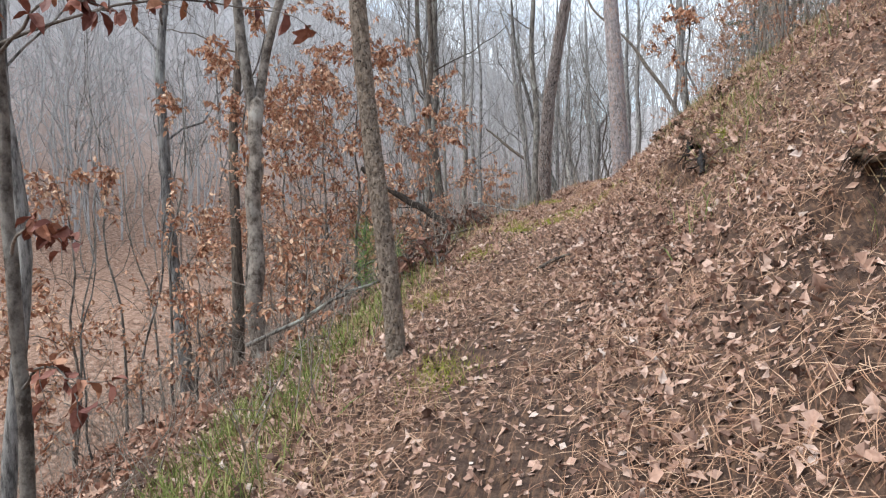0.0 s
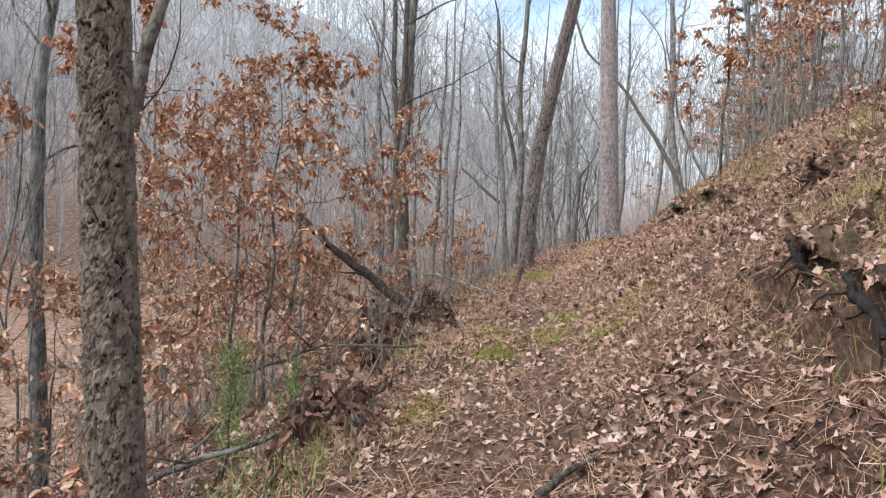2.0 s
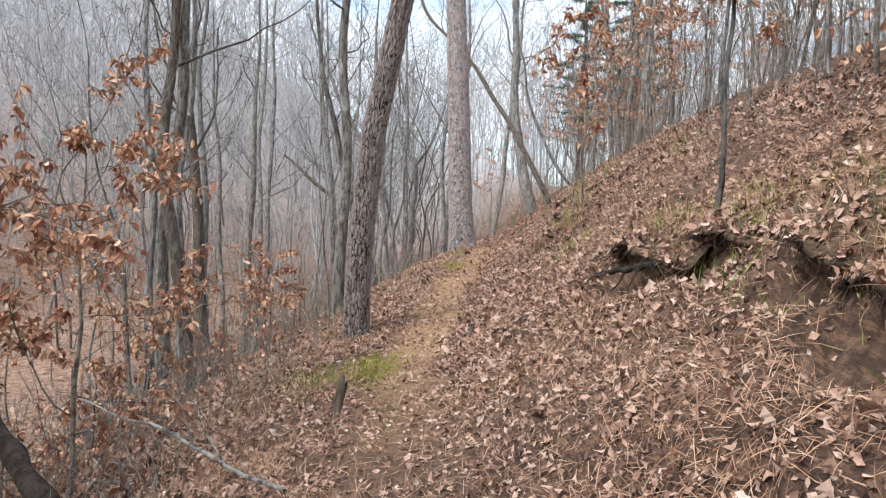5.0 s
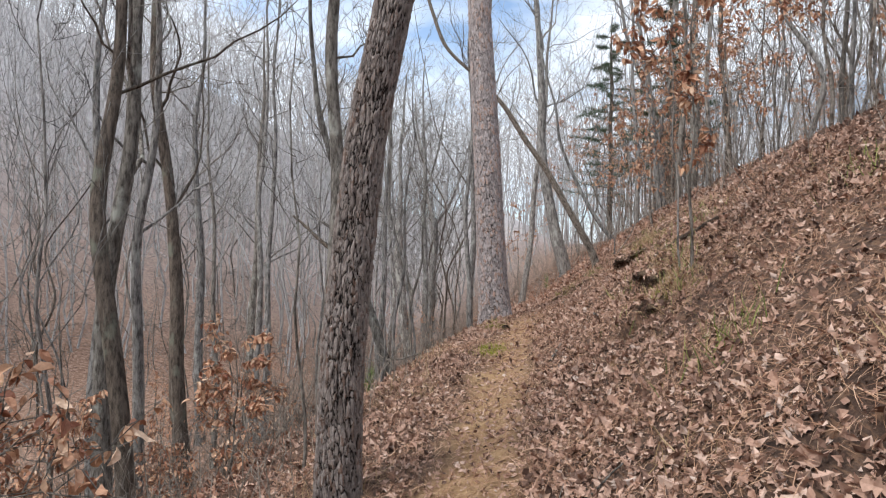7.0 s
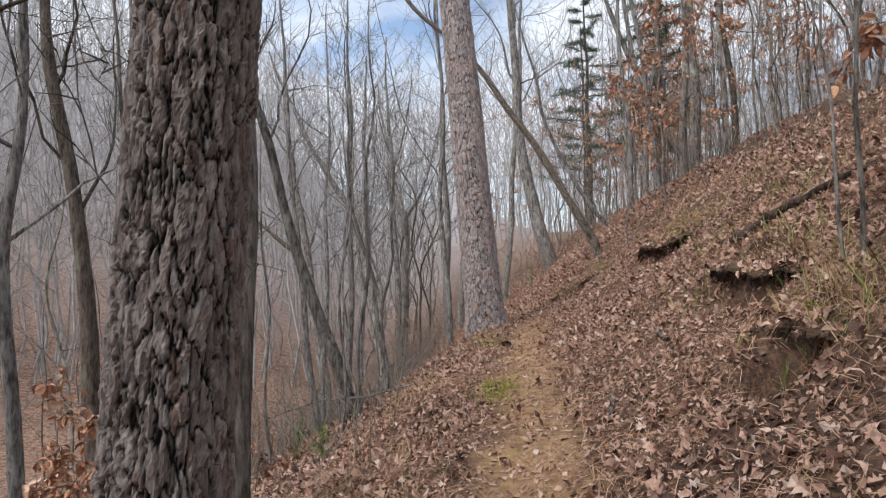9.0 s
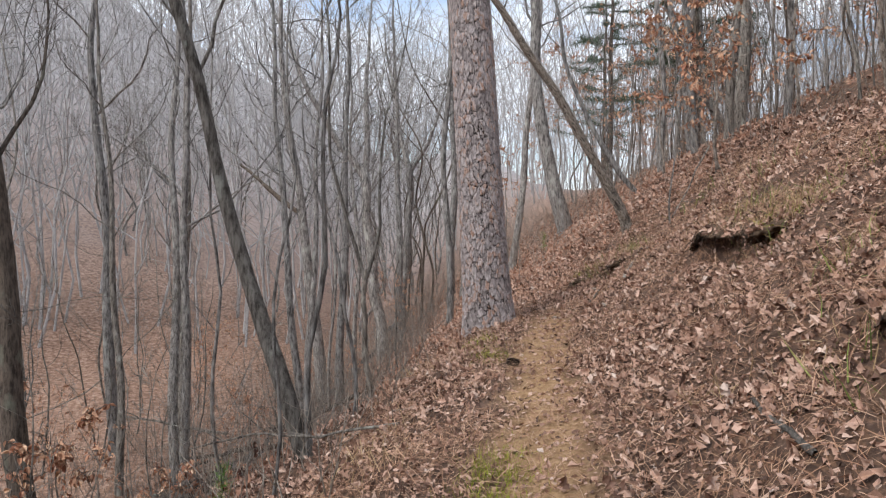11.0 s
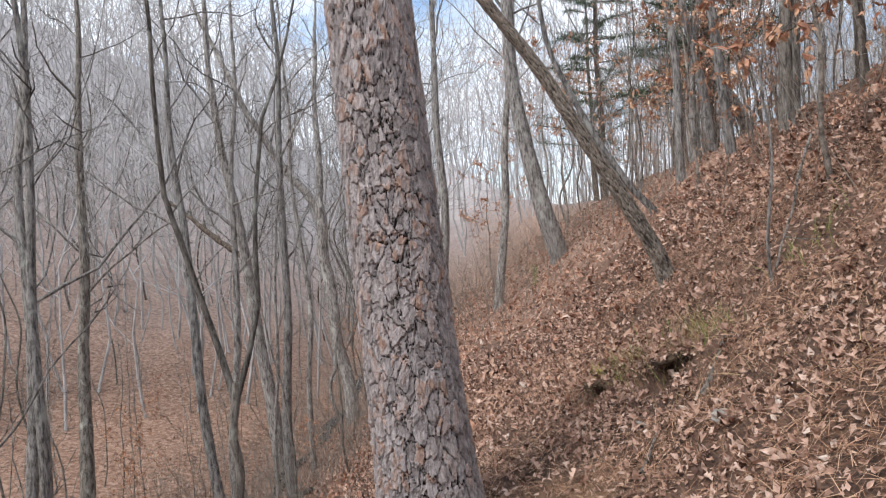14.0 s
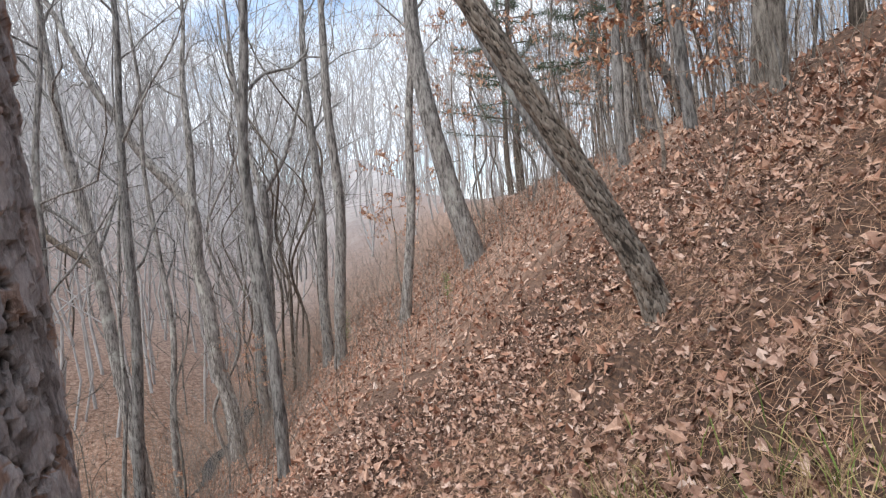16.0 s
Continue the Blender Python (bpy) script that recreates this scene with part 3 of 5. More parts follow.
wood(18, -1.36, 6.57, 0.086, 10.0, ((1.34, -0.05, 0.14), (3.78, -0.09, 0.41)), BARK_LICHEN, "pale lichen-spotted bare tree on the leafy slope")
wood(19, -4.77, 9.32, 0.140, 13.0, ((0.83, -0.00, -0.00), (3.09, -0.01, -0.01), (4.15, 0.10, -0.01), (5.68, 0.25, -0.01), (6.67, 0.29, -0.01)), BARK_LICHEN, "pale lichen-spotted bare tree on the leafy slope")
wood(20, -4.97, 11.01, 0.104, 12.0, ((0.59, -0.02, -0.00), (3.07, -0.19, -0.02), (4.11, -0.16, -0.03), (5.87, 0.03, -0.02), (7.47, 0.01, -0.03)), BARK_GREY, "grey-barked bare tree standing in brown leaf litter")
wood(21, -5.68, 14.98, 0.191, 16.0, ((1.60, -0.04, -0.01), (4.97, -0.21, -0.03), (7.77, -0.57, -0.06), (10.58, -0.84, -0.09)), BARK_BROWN, "slender dark-brown furrowed bare tree on the slope")
wood(22, -8.34, 23.84, 0.166, 17.0, ((3.54, -0.07, -0.01), (7.41, -0.21, -0.04), (11.10, -0.45, -0.07), (13.86, -0.23, -0.07)), BARK_GREY, "grey-barked bare tree standing in brown leaf litter")
wood(23, -5.55, 21.00, 0.120, 15.0, ((4.39, 0.03, -0.01), (8.23, 0.09, -0.02), (12.07, 0.11, -0.04)), BARK_GREY, "grey-barked bare tree standing in brown leaf litter")
wood(24, -1.36, 5.41, 0.015, 4.0, ((0.20, -0.01, -0.00), (1.04, -0.05, -0.01), (1.91, -0.11, -0.01)), BARK_LICHEN, "thin bare sapling rooted in the leafy bank", limbs=6, start=0.35, twigs=3, name="sapling")
wood(25, 0.51, 21.50, 0.085, 13.0, ((0.23, -0.00, -0.00), (2.2, -0.10, -0.01), (4.41, -0.12, -0.02), (6.0, -0.02, 0.0), (8.02, -0.06, -0.04)), BARK_GREY, "grey-barked bare tree standing in brown leaf litter")
wood(26, -1.00, 10.64, 0.030, 5.0, ((1.18, 0.08, -0.00), (2.31, 0.17, -0.00)), BARK_GREY, "thin bare sapling rooted in the leafy bank", limbs=6, start=0.35, twigs=3, name="sapling")
wood(27, -0.89, 15.76, 0.047, 2.4, ((0.7, -0.04, 0.00), (1.4, -0.12, 0.00), (2.4, -0.08, -0.01)), BARK_LICHEN, "slender forked grey tree on the slope below the trail", forks=(((-0.35, 0.1, 1.3), 0.034, 5.5), ((0.42, 0.1, 1.3), 0.03, 5.0)))
wood(28, 3.09, 30.36, 0.144, 15.0, ((3.86, 0.41, -0.02), (8.16, 0.86, -0.04)), BARK_GREY, "grey-barked bare tree standing in brown leaf litter")
wood(29, 4.78, 29.09, 0.259, 16.0, ((0.33, -0.06, 0.01), (1.32, -0.45, 0.09), (3.27, -0.81, 0.17), (4.78, -0.95, 0.21), (6.43, -1.04, 0.25)), BARK_GREY, "grey-barked bare tree standing in brown leaf litter")
wood(30, 5.03, 21.67, 0.066, 8.0, ((0.32, -0.20, 0.03), (0.72, -0.71, 0.12), (1.78, -1.23, 0.22), (2.98, -1.62, 0.30)), BARK_GREY, "grey-barked bare tree standing in brown leaf litter")
wood(32, 7.02, 20.75, 0.153, 14.0, ((0.38, -0.01, 0.01), (1.10, 0.02, 0.01)), BARK_LICHEN, "pale lichen-spotted bare tree on the leafy slope")
wood(33, 9.68, 27.32, 0.154, 11.0, ((0.27, -0.05, 0.01), (1.27, -0.45, 0.09), (2.23, -1.06, 0.20)), BARK_GREY, "grey-barked bare tree standing in brown leaf litter")
wood(34, 7.34, 25.66, 0.090, 12.0, ((1.90, 0.17, -0.00), (3.01, 0.34, -0.02)), BARK_GREY, "grey-barked bare tree standing in brown leaf litter")
wood(35, 9.14, 28.41, 0.150, 13.0, ((2.54, -0.01, 0.04), (3.35, -0.01, 0.04)), BARK_GREY, "grey-barked bare tree standing in brown leaf litter")
wood(36, -1.76, 33.63, 0.230, 7.7, ((0.34, -0.03, 0.01), (3.52, -0.52, 0.13), (7.67, -0.84, 0.23)), BARK_GREY, "grey-barked bare tree standing in brown leaf litter", forks=(((-0.9, 0.1, 1.9), 0.16, 9.0), ((0.25, 0.1, 2.0), 0.13, 8.0)))
wood(37, -1.26, 38.11, 0.200, 8.1, ((5.67, 0.47, -0.00), (8.08, 0.49, 0.02)), BARK_GREY, "grey-barked bare tree standing in brown leaf litter", forks=(((-0.4, 0.1, 1.9), 0.12, 8.0), ((0.75, 0.1, 1.2), 0.09, 6.0)))
wood(38, 1.06, 34.51, 0.175, 17.0, ((4.20, 0.13, 0.04), (11.22, 0.07, 0.13)), BARK_GREY, "grey-barked bare tree standing in brown leaf litter")
wood(39, 1.41, 30.62, 0.159, 16.0, ((3.48, 0.23, 0.01), (9.27, 0.24, 0.08)), BARK_GREY, "grey-barked bare tree standing in brown leaf litter")
wood(40, -2.74, 27.21, 0.135, 16.0, ((1.63, 0.03, 0.01), (6.46, 0.21, 0.04), (11.51, 0.30, 0.08)), BARK_GREY, "grey-barked bare tree standing in brown leaf litter")
wood(41, -2.49, 29.19, 0.090, 14.0, ((0.81, 0.02, 0.00), (4.39, 0.22, 0.01), (7.89, -0.04, 0.10), (10.85, -0.10, 0.14)), BARK_GREY, "grey-barked bare tree standing in brown leaf litter")
wood(42, -3.10, 27.27, 0.056, 12.0, ((1.80, 0.06, 0.00), (8.29, 0.47, 0.01), (10.53, 0.62, 0.02)), BARK_GREY, "grey-barked bare tree standing in brown leaf litter")
wood(43, -1.11, 10.88, 0.079, 8.0, ((0.41, -0.07, 0.02), (1.19, -0.32, 0.10), (2.21, -0.64, 0.21), (2.63, -0.82, 0.26), (3.29, -0.99, 0.32)), BARK_LICHEN, "pale lichen-spotted bare tree on the leafy slope")
wood(44, -1.15, 9.81, 0.016, 4.5, ((0.85, 0.00, 0.04), (1.61, 0.01, 0.12), (2.12, 0.09, 0.16), (2.59, 0.10, 0.21), (2.95, 0.09, 0.25)), BARK_GREY, "thin bare sapling rooted in the leafy bank", limbs=6, start=0.35, twigs=3, name="sapling")
wood(45, -7.57, 26.59, 0.184, 16.0, ((0.59, 0.00, 0.03), (6.81, 0.01, 0.64), (11.59, -0.03, 1.11)), BARK_LICHEN, "pale lichen-spotted bare tree on the leafy slope")
wood(46, -6.90, 20.64, 0.095, 13.0, ((1.67, -0.06, 0.08), (6.36, -0.37, 0.55), (8.03, -0.58, 0.72)), BARK_LICHEN, "pale lichen-spotted bare tree on the leafy slope")
wood(47, -3.15, 22.63, 0.115, 14.0, ((2.19, -0.12, 0.11), (5.38, -0.48, 0.43), (9.21, -0.76, 0.81)), BARK_GREY, "grey-barked bare tree standing in brown leaf litter")
wood(48, -0.77, 11.78, 0.022, 4.0, ((0.97, -0.01, 0.09), (2.09, -0.35, 0.21)), BARK_GREY, "thin bare sapling rooted in the leafy bank", limbs=6, start=0.35, twigs=3, name="sapling")
wood(49, -3.13, 23.65, 0.095, 14.0, ((2.55, 0.04, 0.12), (6.75, 0.19, 0.53), (10.13, 0.27, 0.86)), BARK_GREY, "grey-barked bare tree standing in brown leaf litter")
wood(50, -1.19, 36.58, 0.180, 17.0, ((8.08, -0.09, 0.82), (12.86, -0.24, 1.29)), BARK_GREY, "grey-barked bare tree standing in brown leaf litter")
wood(51, 6.06, 23.01, 0.090, 12.0, ((2.04, 0.02, 0.21), (2.81, -0.00, 0.28)), BARK_GREY, "grey-barked bare tree standing in brown leaf litter")
wood(52, 7.60, 25.05, 0.108, 14.0, ((1.74, -0.15, 0.18), (2.60, -0.29, 0.27)), BARK_GREY, "grey-barked bare tree standing in brown leaf litter")
wood(53, 7.87, 20.08, 0.088, 12.0, ((0.77, -0.01, 0.08),), BARK_BROWN, "slender dark-brown furrowed bare tree on the slope")
wood(54, 6.21, 19.28, 0.095, 13.0, ((2.66, 0.09, -0.12), (4.29, 0.11, -0.19)), BARK_LICHEN, "pale lichen-spotted bare tree on the leafy slope")
wood(55, 6.27, 21.28, 0.091, 12.0, ((0.25, -0.01, -0.01), (2.84, -0.15, -0.11), (4.98, -0.54, -0.19)), BARK_GREY, "grey-barked bare tree standing in brown leaf litter")
wood(56, 5.83, 16.29, 0.062, 11.0, ((2.04, -0.03, -0.08), (3.15, 0.04, -0.13)), BARK_GREY, "grey-barked bare tree standing in brown leaf litter")
wood(57, 1.86, 6.02, 0.015, 3.2, ((0.17, 0.00, -0.00), (0.73, 0.01, -0.03), (1.29, 0.01, -0.05)), BARK_LICHEN, "thin sapling holding withered brown leaves on the bank", limbs=6, start=0.35, twigs=3, name="sapling", leaves=260)
wood(58, 1.79, 6.03, 0.011, 2.6, ((0.25, -0.01, -0.01), (0.65, -0.03, -0.02), (1.10, -0.06, -0.04)), BARK_GREY, "thin sapling holding withered brown leaves on the bank", limbs=6, start=0.35, twigs=3, name="sapling", leaves=260)
wood(59, 1.60, 1.17, 0.022, 3.0, ((0.23, 0.01, 0.00), (0.69, 0.06, 0.02), (1.48, 0.07, 0.05)), BARK_LICHEN, "thin sapling holding withered brown leaves on the bank", limbs=6, start=0.35, twigs=3, name="sapling", leaves=260)
wood(60, 3.19, 14.12, 0.013, 2.8, ((0.30, 0.01, 0.00), (0.89, 0.06, 0.02), (1.36, 0.07, 0.04)), BARK_GREY, "thin sapling holding withered brown leaves on the bank", limbs=6, start=0.35, twigs=3, name="sapling", leaves=120)
wood(62, -4.19, 33.03, 0.240, 17.0, ((3.10, -0.19, -0.06), (7.32, -0.70, -0.22), (13.71, -1.46, -0.47), (18.51, -1.42, -0.67)), BARK_GREY, "grey-barked bare tree standing in brown leaf litter")

# young beeches that keep their copper leaves
for k, (bx, by, bh, leaves) in enumerate(((-2.9, -1.6, 3.4, 420), (-3.9, -0.4, 4.2, 520), (-3.5, 0.5, 4.6, 900), (-4.7, -1.4, 5.0, 800), (-5.6, 1.6, 5.0, 800), (-3.0, 2.4, 3.2, 500), (-6.2, -3.2, 4.0, 500), (-2.5, 7.4, 1.5, 260),
                                          (-3.9, 6.2, 1.8, 300), (-4.6, 4.2, 2.6, 350), (-7.5, 3.8, 4.0, 420), (-3.6, 11.5, 1.6, 220), (-5.6, 12.5, 2.2, 260), (-2.3, -4.6, 1.2, 90), (-2.9, -0.8, 1.5, 150), (-4.0, -3.8, 1.6, 150), (-5.2, -5.4, 2.2, 200), (-3.4, 3.6, 1.2, 120), (-6.8, 0.2, 3.0, 260), (-8.4, 7.0, 3.5, 260), (-3.6, 8.6, 0.9, 110), (-4.4, 9.8, 1.1, 130), (-2.9, 12.8, 0.9, 100), (-4.2, 14.2, 1.2, 130), (-2.2, 15.4, 0.8, 90), (-3.4, 17.4, 1.1, 110), (-5.0, 17.0, 1.4, 120))):
    wood(200 + k, bx, by, 0.012 + bh * 0.004, bh, ((bh * 0.5, 0.05, 0.03), (bh, 0.02, 0.1)), BARK_BEECH, "young beech hung with withered copper-brown leaves", limbs=14, start=0.16,
         twigs=9, fine=2, leaves=leaves * 4, leaf=0.088, name="young_beech", length=0.46, droop=0.10, lift=0.45, group="young beeches")
rusties = []
for k, (bx, by, bh, leaves) in enumerate(((3.4, 4.6, 3.2, 420), (4.4, 8.4, 4.2, 500), (3.3, 2.2, 3.0, 420), (4.7, 12.0, 4.0, 420), (5.6, 15.5, 4.0, 380), (4.9, 19.5, 3.5, 320), (5.4, 33.0, 7.0, 500),
                                          (6.8, 37.0, 8.0, 500), (3.6, 36.0, 5.0, 380), (7.6, 24.0, 5.0, 380), (8.6, 14.0, 5.0, 400), (2.9, -2.2, 3.4, 420), (5.2, 6.4, 4.6, 420), (6.4, 10.6, 5.0, 420), (4.2, 15.0, 3.6, 300), (6.6, 18.2, 5.0, 380), (5.0, 0.4, 4.2, 420), (7.2, 29.0, 6.0, 400), (9.6, 33.0, 6.5, 400))):
    rusty = wood(230 + k, bx, by, 0.012 + bh * 0.004, bh, ((bh * 0.5, -0.06, 0.03), (bh, 0.02, 0.0)), BARK_BEECH, "young beech on the upper bank with sparse rust-brown leaves", limbs=12, start=0.3,
         twigs=7, fine=2, leaves=leaves * 2, leaf=0.10, name="young_beech", length=0.40, droop=0.10, lift=0.5, group="young beeches")
    rusties.append(rusty)
# ---- woods further off: copies of a few trees ----
rng = np.random.RandomState(41)
masters = []
for k in range(7):
    masters.append(wood(300 + k, -9.0 - 3 * k, 16.0 + 5 * k, 0.034 + 0.011 * (k % 4), 11 + 1.2 * k, ((1.6, rng.normal(0, 0.22), rng.normal(0, 0.2)), (3.2, rng.normal(0, 0.5), 0.2), (5.0, rng.normal(0, 0.6), -0.2), (7.0, rng.normal(0, 0.8), 0.3), (9.5, rng.normal(0, 1.1), 0.2)), (BARK_GREY, BARK_LICHEN, BARK_BROWN)[k % 3],
                        "bare grey tree of the valley woods", limbs=15, start=0.14, twigs=7, fine=2))
poles = []
for k in range(5):
    poles.append(wood(320 + k, -3.2 - k, 13.0 + 3 * k, 0.013 + 0.004 * k, 3.0 + 0.8 * k, ((0.8, rng.normal(0, 0.1), 0.05), (1.6, rng.normal(0, 0.2), 0.0), (3.0, rng.normal(0, 0.35), 0.1)), (BARK_LICHEN, BARK_GREY)[k % 2],
                      "thin bare sapling of the undergrowth", limbs=8, start=0.25, twigs=4, fine=2, name="sapling", group="saplings"))


def scatter(kinds, count, x_range, y_range, keep, seed, low, high):
    r = np.random.RandomState(seed)
    done, tries = 0, 0
    while done < count and tries < count * 30:
        tries += 1
        x, y = r.uniform(*x_range), r.uniform(*y_range)
        d = x - np.interp(y, TRAIL_Y, TRAIL_X)
        if not keep(x, y, d):
            continue
        s = r.uniform(low, high)
        copy_thing(kinds[r.randint(len(kinds))], pose(x, y, float(land(x, y)), r.normal(0, 2.5), r.normal(0, 2.5), r.rand() * 360) @ Matrix.Diagonal((s, s, s, 1)))
        done += 1


scatter(masters, 34, (-34, -6.5), (-6, 60), lambda x, y, d: d < -8.5 and y - x * 0.2 > -3, 51, 0.75, 1.2)
scatter(masters, 24, (-6, 6), (36, 70), lambda x, y, d: d < -1.5, 52, 0.8, 1.2)
scatter(masters, 50, (5, 30), (12, 62), lambda x, y, d: d > 5.5, 53, 0.55, 0.95)
scatter(masters, 16, (5.5, 16), (-6, 12), lambda x, y, d: d > 6.5, 54, 0.5, 0.8)
scatter(poles, 64, (-12, 0), (5, 40), lambda x, y, d: d < -2.4 and not (-3.2 < d and y < 9), 55, 0.6, 1.3)
scatter(poles, 26, (-9, -3), (-5, 6), lambda x, y, d: d < -4.0, 56, 0.6, 1.1)
scatter(poles, 120, (2.6, 14), (2, 40), lambda x, y, d: d > 3.4, 57, 0.6, 1.25)
scatter(masters, 46, (4, 13), (10, 46), lambda x, y, d: d > 4.2, 58, 0.4, 0.75)
scatter(rusties, 24, (3.5, 15), (2, 42), lambda x, y, d: d > 3.4, 59, 0.5, 1.0)
scatter(rusties, 12, (-12, 0), (16, 44), lambda x, y, d: d < -2.5, 60, 0.35, 0.7)


def far_tree(seed):
    r = np.random.RandomState(seed)
    h = Heap()
    height = r.uniform(12, 19)
    line = smooth_line(((3, r.normal(0, 0.4), r.normal(0, 0.4)), (6, r.normal(0, 0.6), r.normal(0, 0.6)), (10, r.normal(0, 1.1), r.normal(0, 1.1))), height, 0.6, 7, r, 0.2)
    radii = np.linspace(0.08, 0.02, 7)
    h.tube(line, radii, 4)
    for k in range(8):
        f = 1.6 + 4.4 * (k + r.rand()) / 8
        i = min(int(f), 5)
        base = line[i] + (line[i + 1] - line[i]) * (f - i)
        a = k * 2.4
        l1 = limb_line(r, base, np.array([math.cos(a), math.sin(a), 0.9]), height * r.uniform(0.14, 0.3), 3, 0, 0.2)
        h.tube(l1, np.linspace(0.036, 0.014, 3), 3)
        for m in range(2):
            l2 = limb_line(r, l1[1 + m], np.array([math.cos(a), math.sin(a), 0.9]) + r.normal(0, 0.6, 3), height * r.uniform(0.1, 0.18), 2, 0, 0.2)
            h.tube(l2, np.array([0.022, 0.01]), 3)
    tris = np.concatenate([np.concatenate(h.t)] + [np.concatenate(h.q)[:, [0, 1, 2]], np.concatenate(h.q)[:, [0, 2, 3]]])
    return np.concatenate(h.v), tris


far_kinds = [far_tree(400 + k) for k in range(8)]
r = np.random.RandomState(71)
spots = []
while len(spots) < 1900:
    a, far = r.uniform(-35, 85), 38 + 120 * r.rand() ** 1.1
    x, y = 0.5 - far * math.sin(radians(a)), 2.0 + far * math.cos(radians(a))
    d = x - np.interp(y, TRAIL_Y, TRAIL_X)
    if d < -7 or (y > 52 and d < 34) or (d > 16 and y > 10):
        spots.append((x, y, float(land(x, y))))
spots = np.array(spots)
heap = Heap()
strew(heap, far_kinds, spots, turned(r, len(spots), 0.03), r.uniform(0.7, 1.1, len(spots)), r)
tagged(new("far_woods", heap.mesh("far_woods", BARK_HAZY)), "hazy grey bare woods covering the far valley side", "woods", kind="stuff")


def needle_tree(seed, x, y, height, label):
    r = np.random.RandomState(seed)
    top = thing("pine_tree", x, y, float(land(x, y)), label, "tree", "distant pines")
    line = smooth_line(((height * 0.5, 0.1, 0.1),), height, 0.4, 14, r, 0.05)
    h = Heap()
    h.tube(line, np.linspace(0.2, 0.03, 14), 8)
    part("trunk", h.mesh("trunk", BARK_BROWN), top)
    blades = np.array([(-0.03, 0, 0), (0.03, 0, 0), (0, 1, 0.0)])
    for k in range(30):
        z = height * (0.2 + 0.78 * k / 30)
        a, long = k * 2.4 + r.rand(), (height - z) * 0.26 + 0.5
        base = np.array([np.interp(z, line[:, 2], line[:, 0]), np.interp(z, line[:, 2], line[:, 1]), z])
        hb = Heap()
        l1 = limb_line(r, base, np.array([math.cos(a), math.sin(a), 0.15]), long, 6, 0.1, 0.12)
        hb.tube(l1, np.linspace(0.035, 0.008, 6), 4)
        part("bough", hb.mesh("bough", BARK_BROWN), top)
        n = 380
        u = r.uniform(1.2, 4.99, n)
        i = u.astype(int)
        at = l1[i] + (l1[i + 1] - l1[i]) * (u - i)[:, None] + r.normal(0, 0.12 * long / 2, (n, 3)) * np.array([1, 1, 0.3])
        hn = Heap()
        strew(hn, [(blades, np.array([(0, 1, 2)]))], at, turned(r, n, 0.7), r.uniform(0.2, 0.36, n), r)
        part("needles", hn.mesh("needles", PINE_GREEN, False), top, "blue-green needles")
    return top


PINE_GREEN = material("pine_needle", m_leaf([(0.0, (0.04, 0.07, 0.04)), (1.0, (0.11, 0.16, 0.1))]), 0.6)
needle_tree(81, 9.2, 40.0, 13, "blue-green pine standing among bare trees on the ridge")
needle_tree(84, 8.4, 27.0, 9, "blue-green pine standing among bare trees on the ridge")
needle_tree(82, 14.5, 44.0, 12, "blue-green pine standing among bare trees on the ridge")
needle_tree(83, 12.0, 52.0, 15, "blue-green pine standing among bare trees on the ridge")

# ---- what lies on the ground ----
r = np.random.RandomState(91)


def cover(n, x_range, y_range, weight, seed):
    """Places on the ground, x_range off the trail's middle, kept by a weight of (x, y, distance from it)."""
    q = np.random.RandomState(seed)
    y = q.uniform(*y_range, n)
    d = q.uniform(*x_range, n)
    x = d + np.interp(y, TRAIL_Y, TRAIL_X)
    keep = q.rand(n) < weight(x, y, d)
    x, y = x[keep], y[keep]
    return np.stack([x, y, surface(x, y)], 1), q


def on_slope(places, frames):
    """Turns frames so that they lie on the ground there."""
    e = 0.05
    zx = (surface(places[:, 0] + e, places[:, 1]) - surface(places[:, 0] - e, places[:, 1])) / (2 * e)
    zy = (surface(places[:, 0], places[:, 1] + e) - surface(places[:, 0], places[:, 1] - e)) / (2 * e)
    n = np.stack([-zx, -zy, np.ones(len(zx))], 1)
    n /= np.linalg.norm(n, axis=1)[:, None]
    t = np.stack([np.ones(len(zx)), np.zeros(len(zx)), zx], 1)
    t /= np.linalg.norm(t, axis=1)[:, None]
    b = np.cross(n, t)
    return np.stack([t, b, n], 2) @ frames


def open_ground(x, y):
    """Nothing lies in the hollows under the lips."""
    out = np.ones_like(x)
    for hx, hy, deep, wide in HOLLOWS:
        out = out * (1 - np.exp(-((x - hx) / 0.15) ** 4 - ((y - hy) / wide) ** 4))
    return out


def drift(x, y, d):
    """How thick the leaves lie: drifts along the foot of the bank, few on the tread."""
    patch = np.clip(0.62 + 0.75 * lumps(x, y, 2.6, 21) + 0.25 * lumps(x, y, 0.8, 22), 0.10, 1)
    foot = np.exp(-((d - 0.75) / 0.55) ** 2)
    tread = 1 - (0.8 + 0.12 * ease(y, -1, 4)) * (1 - 0.9 * ease(y, 12.8, 14.5)) * np.exp(-((d + 0.05) / (0.5 - 0.12 * ease(y, 1, 5))) ** 4)
    return open_ground(x, y) * np.clip(patch * 0.8 + 0.6 * foot * np.clip(0.55 + lumps(x, y, 3.4, 23), 0.1, 1), 0, 1) * tread * (1 - 0.62 * ease(d, 0.55, 1.0) * (1 - ease(y, -4, -1)))


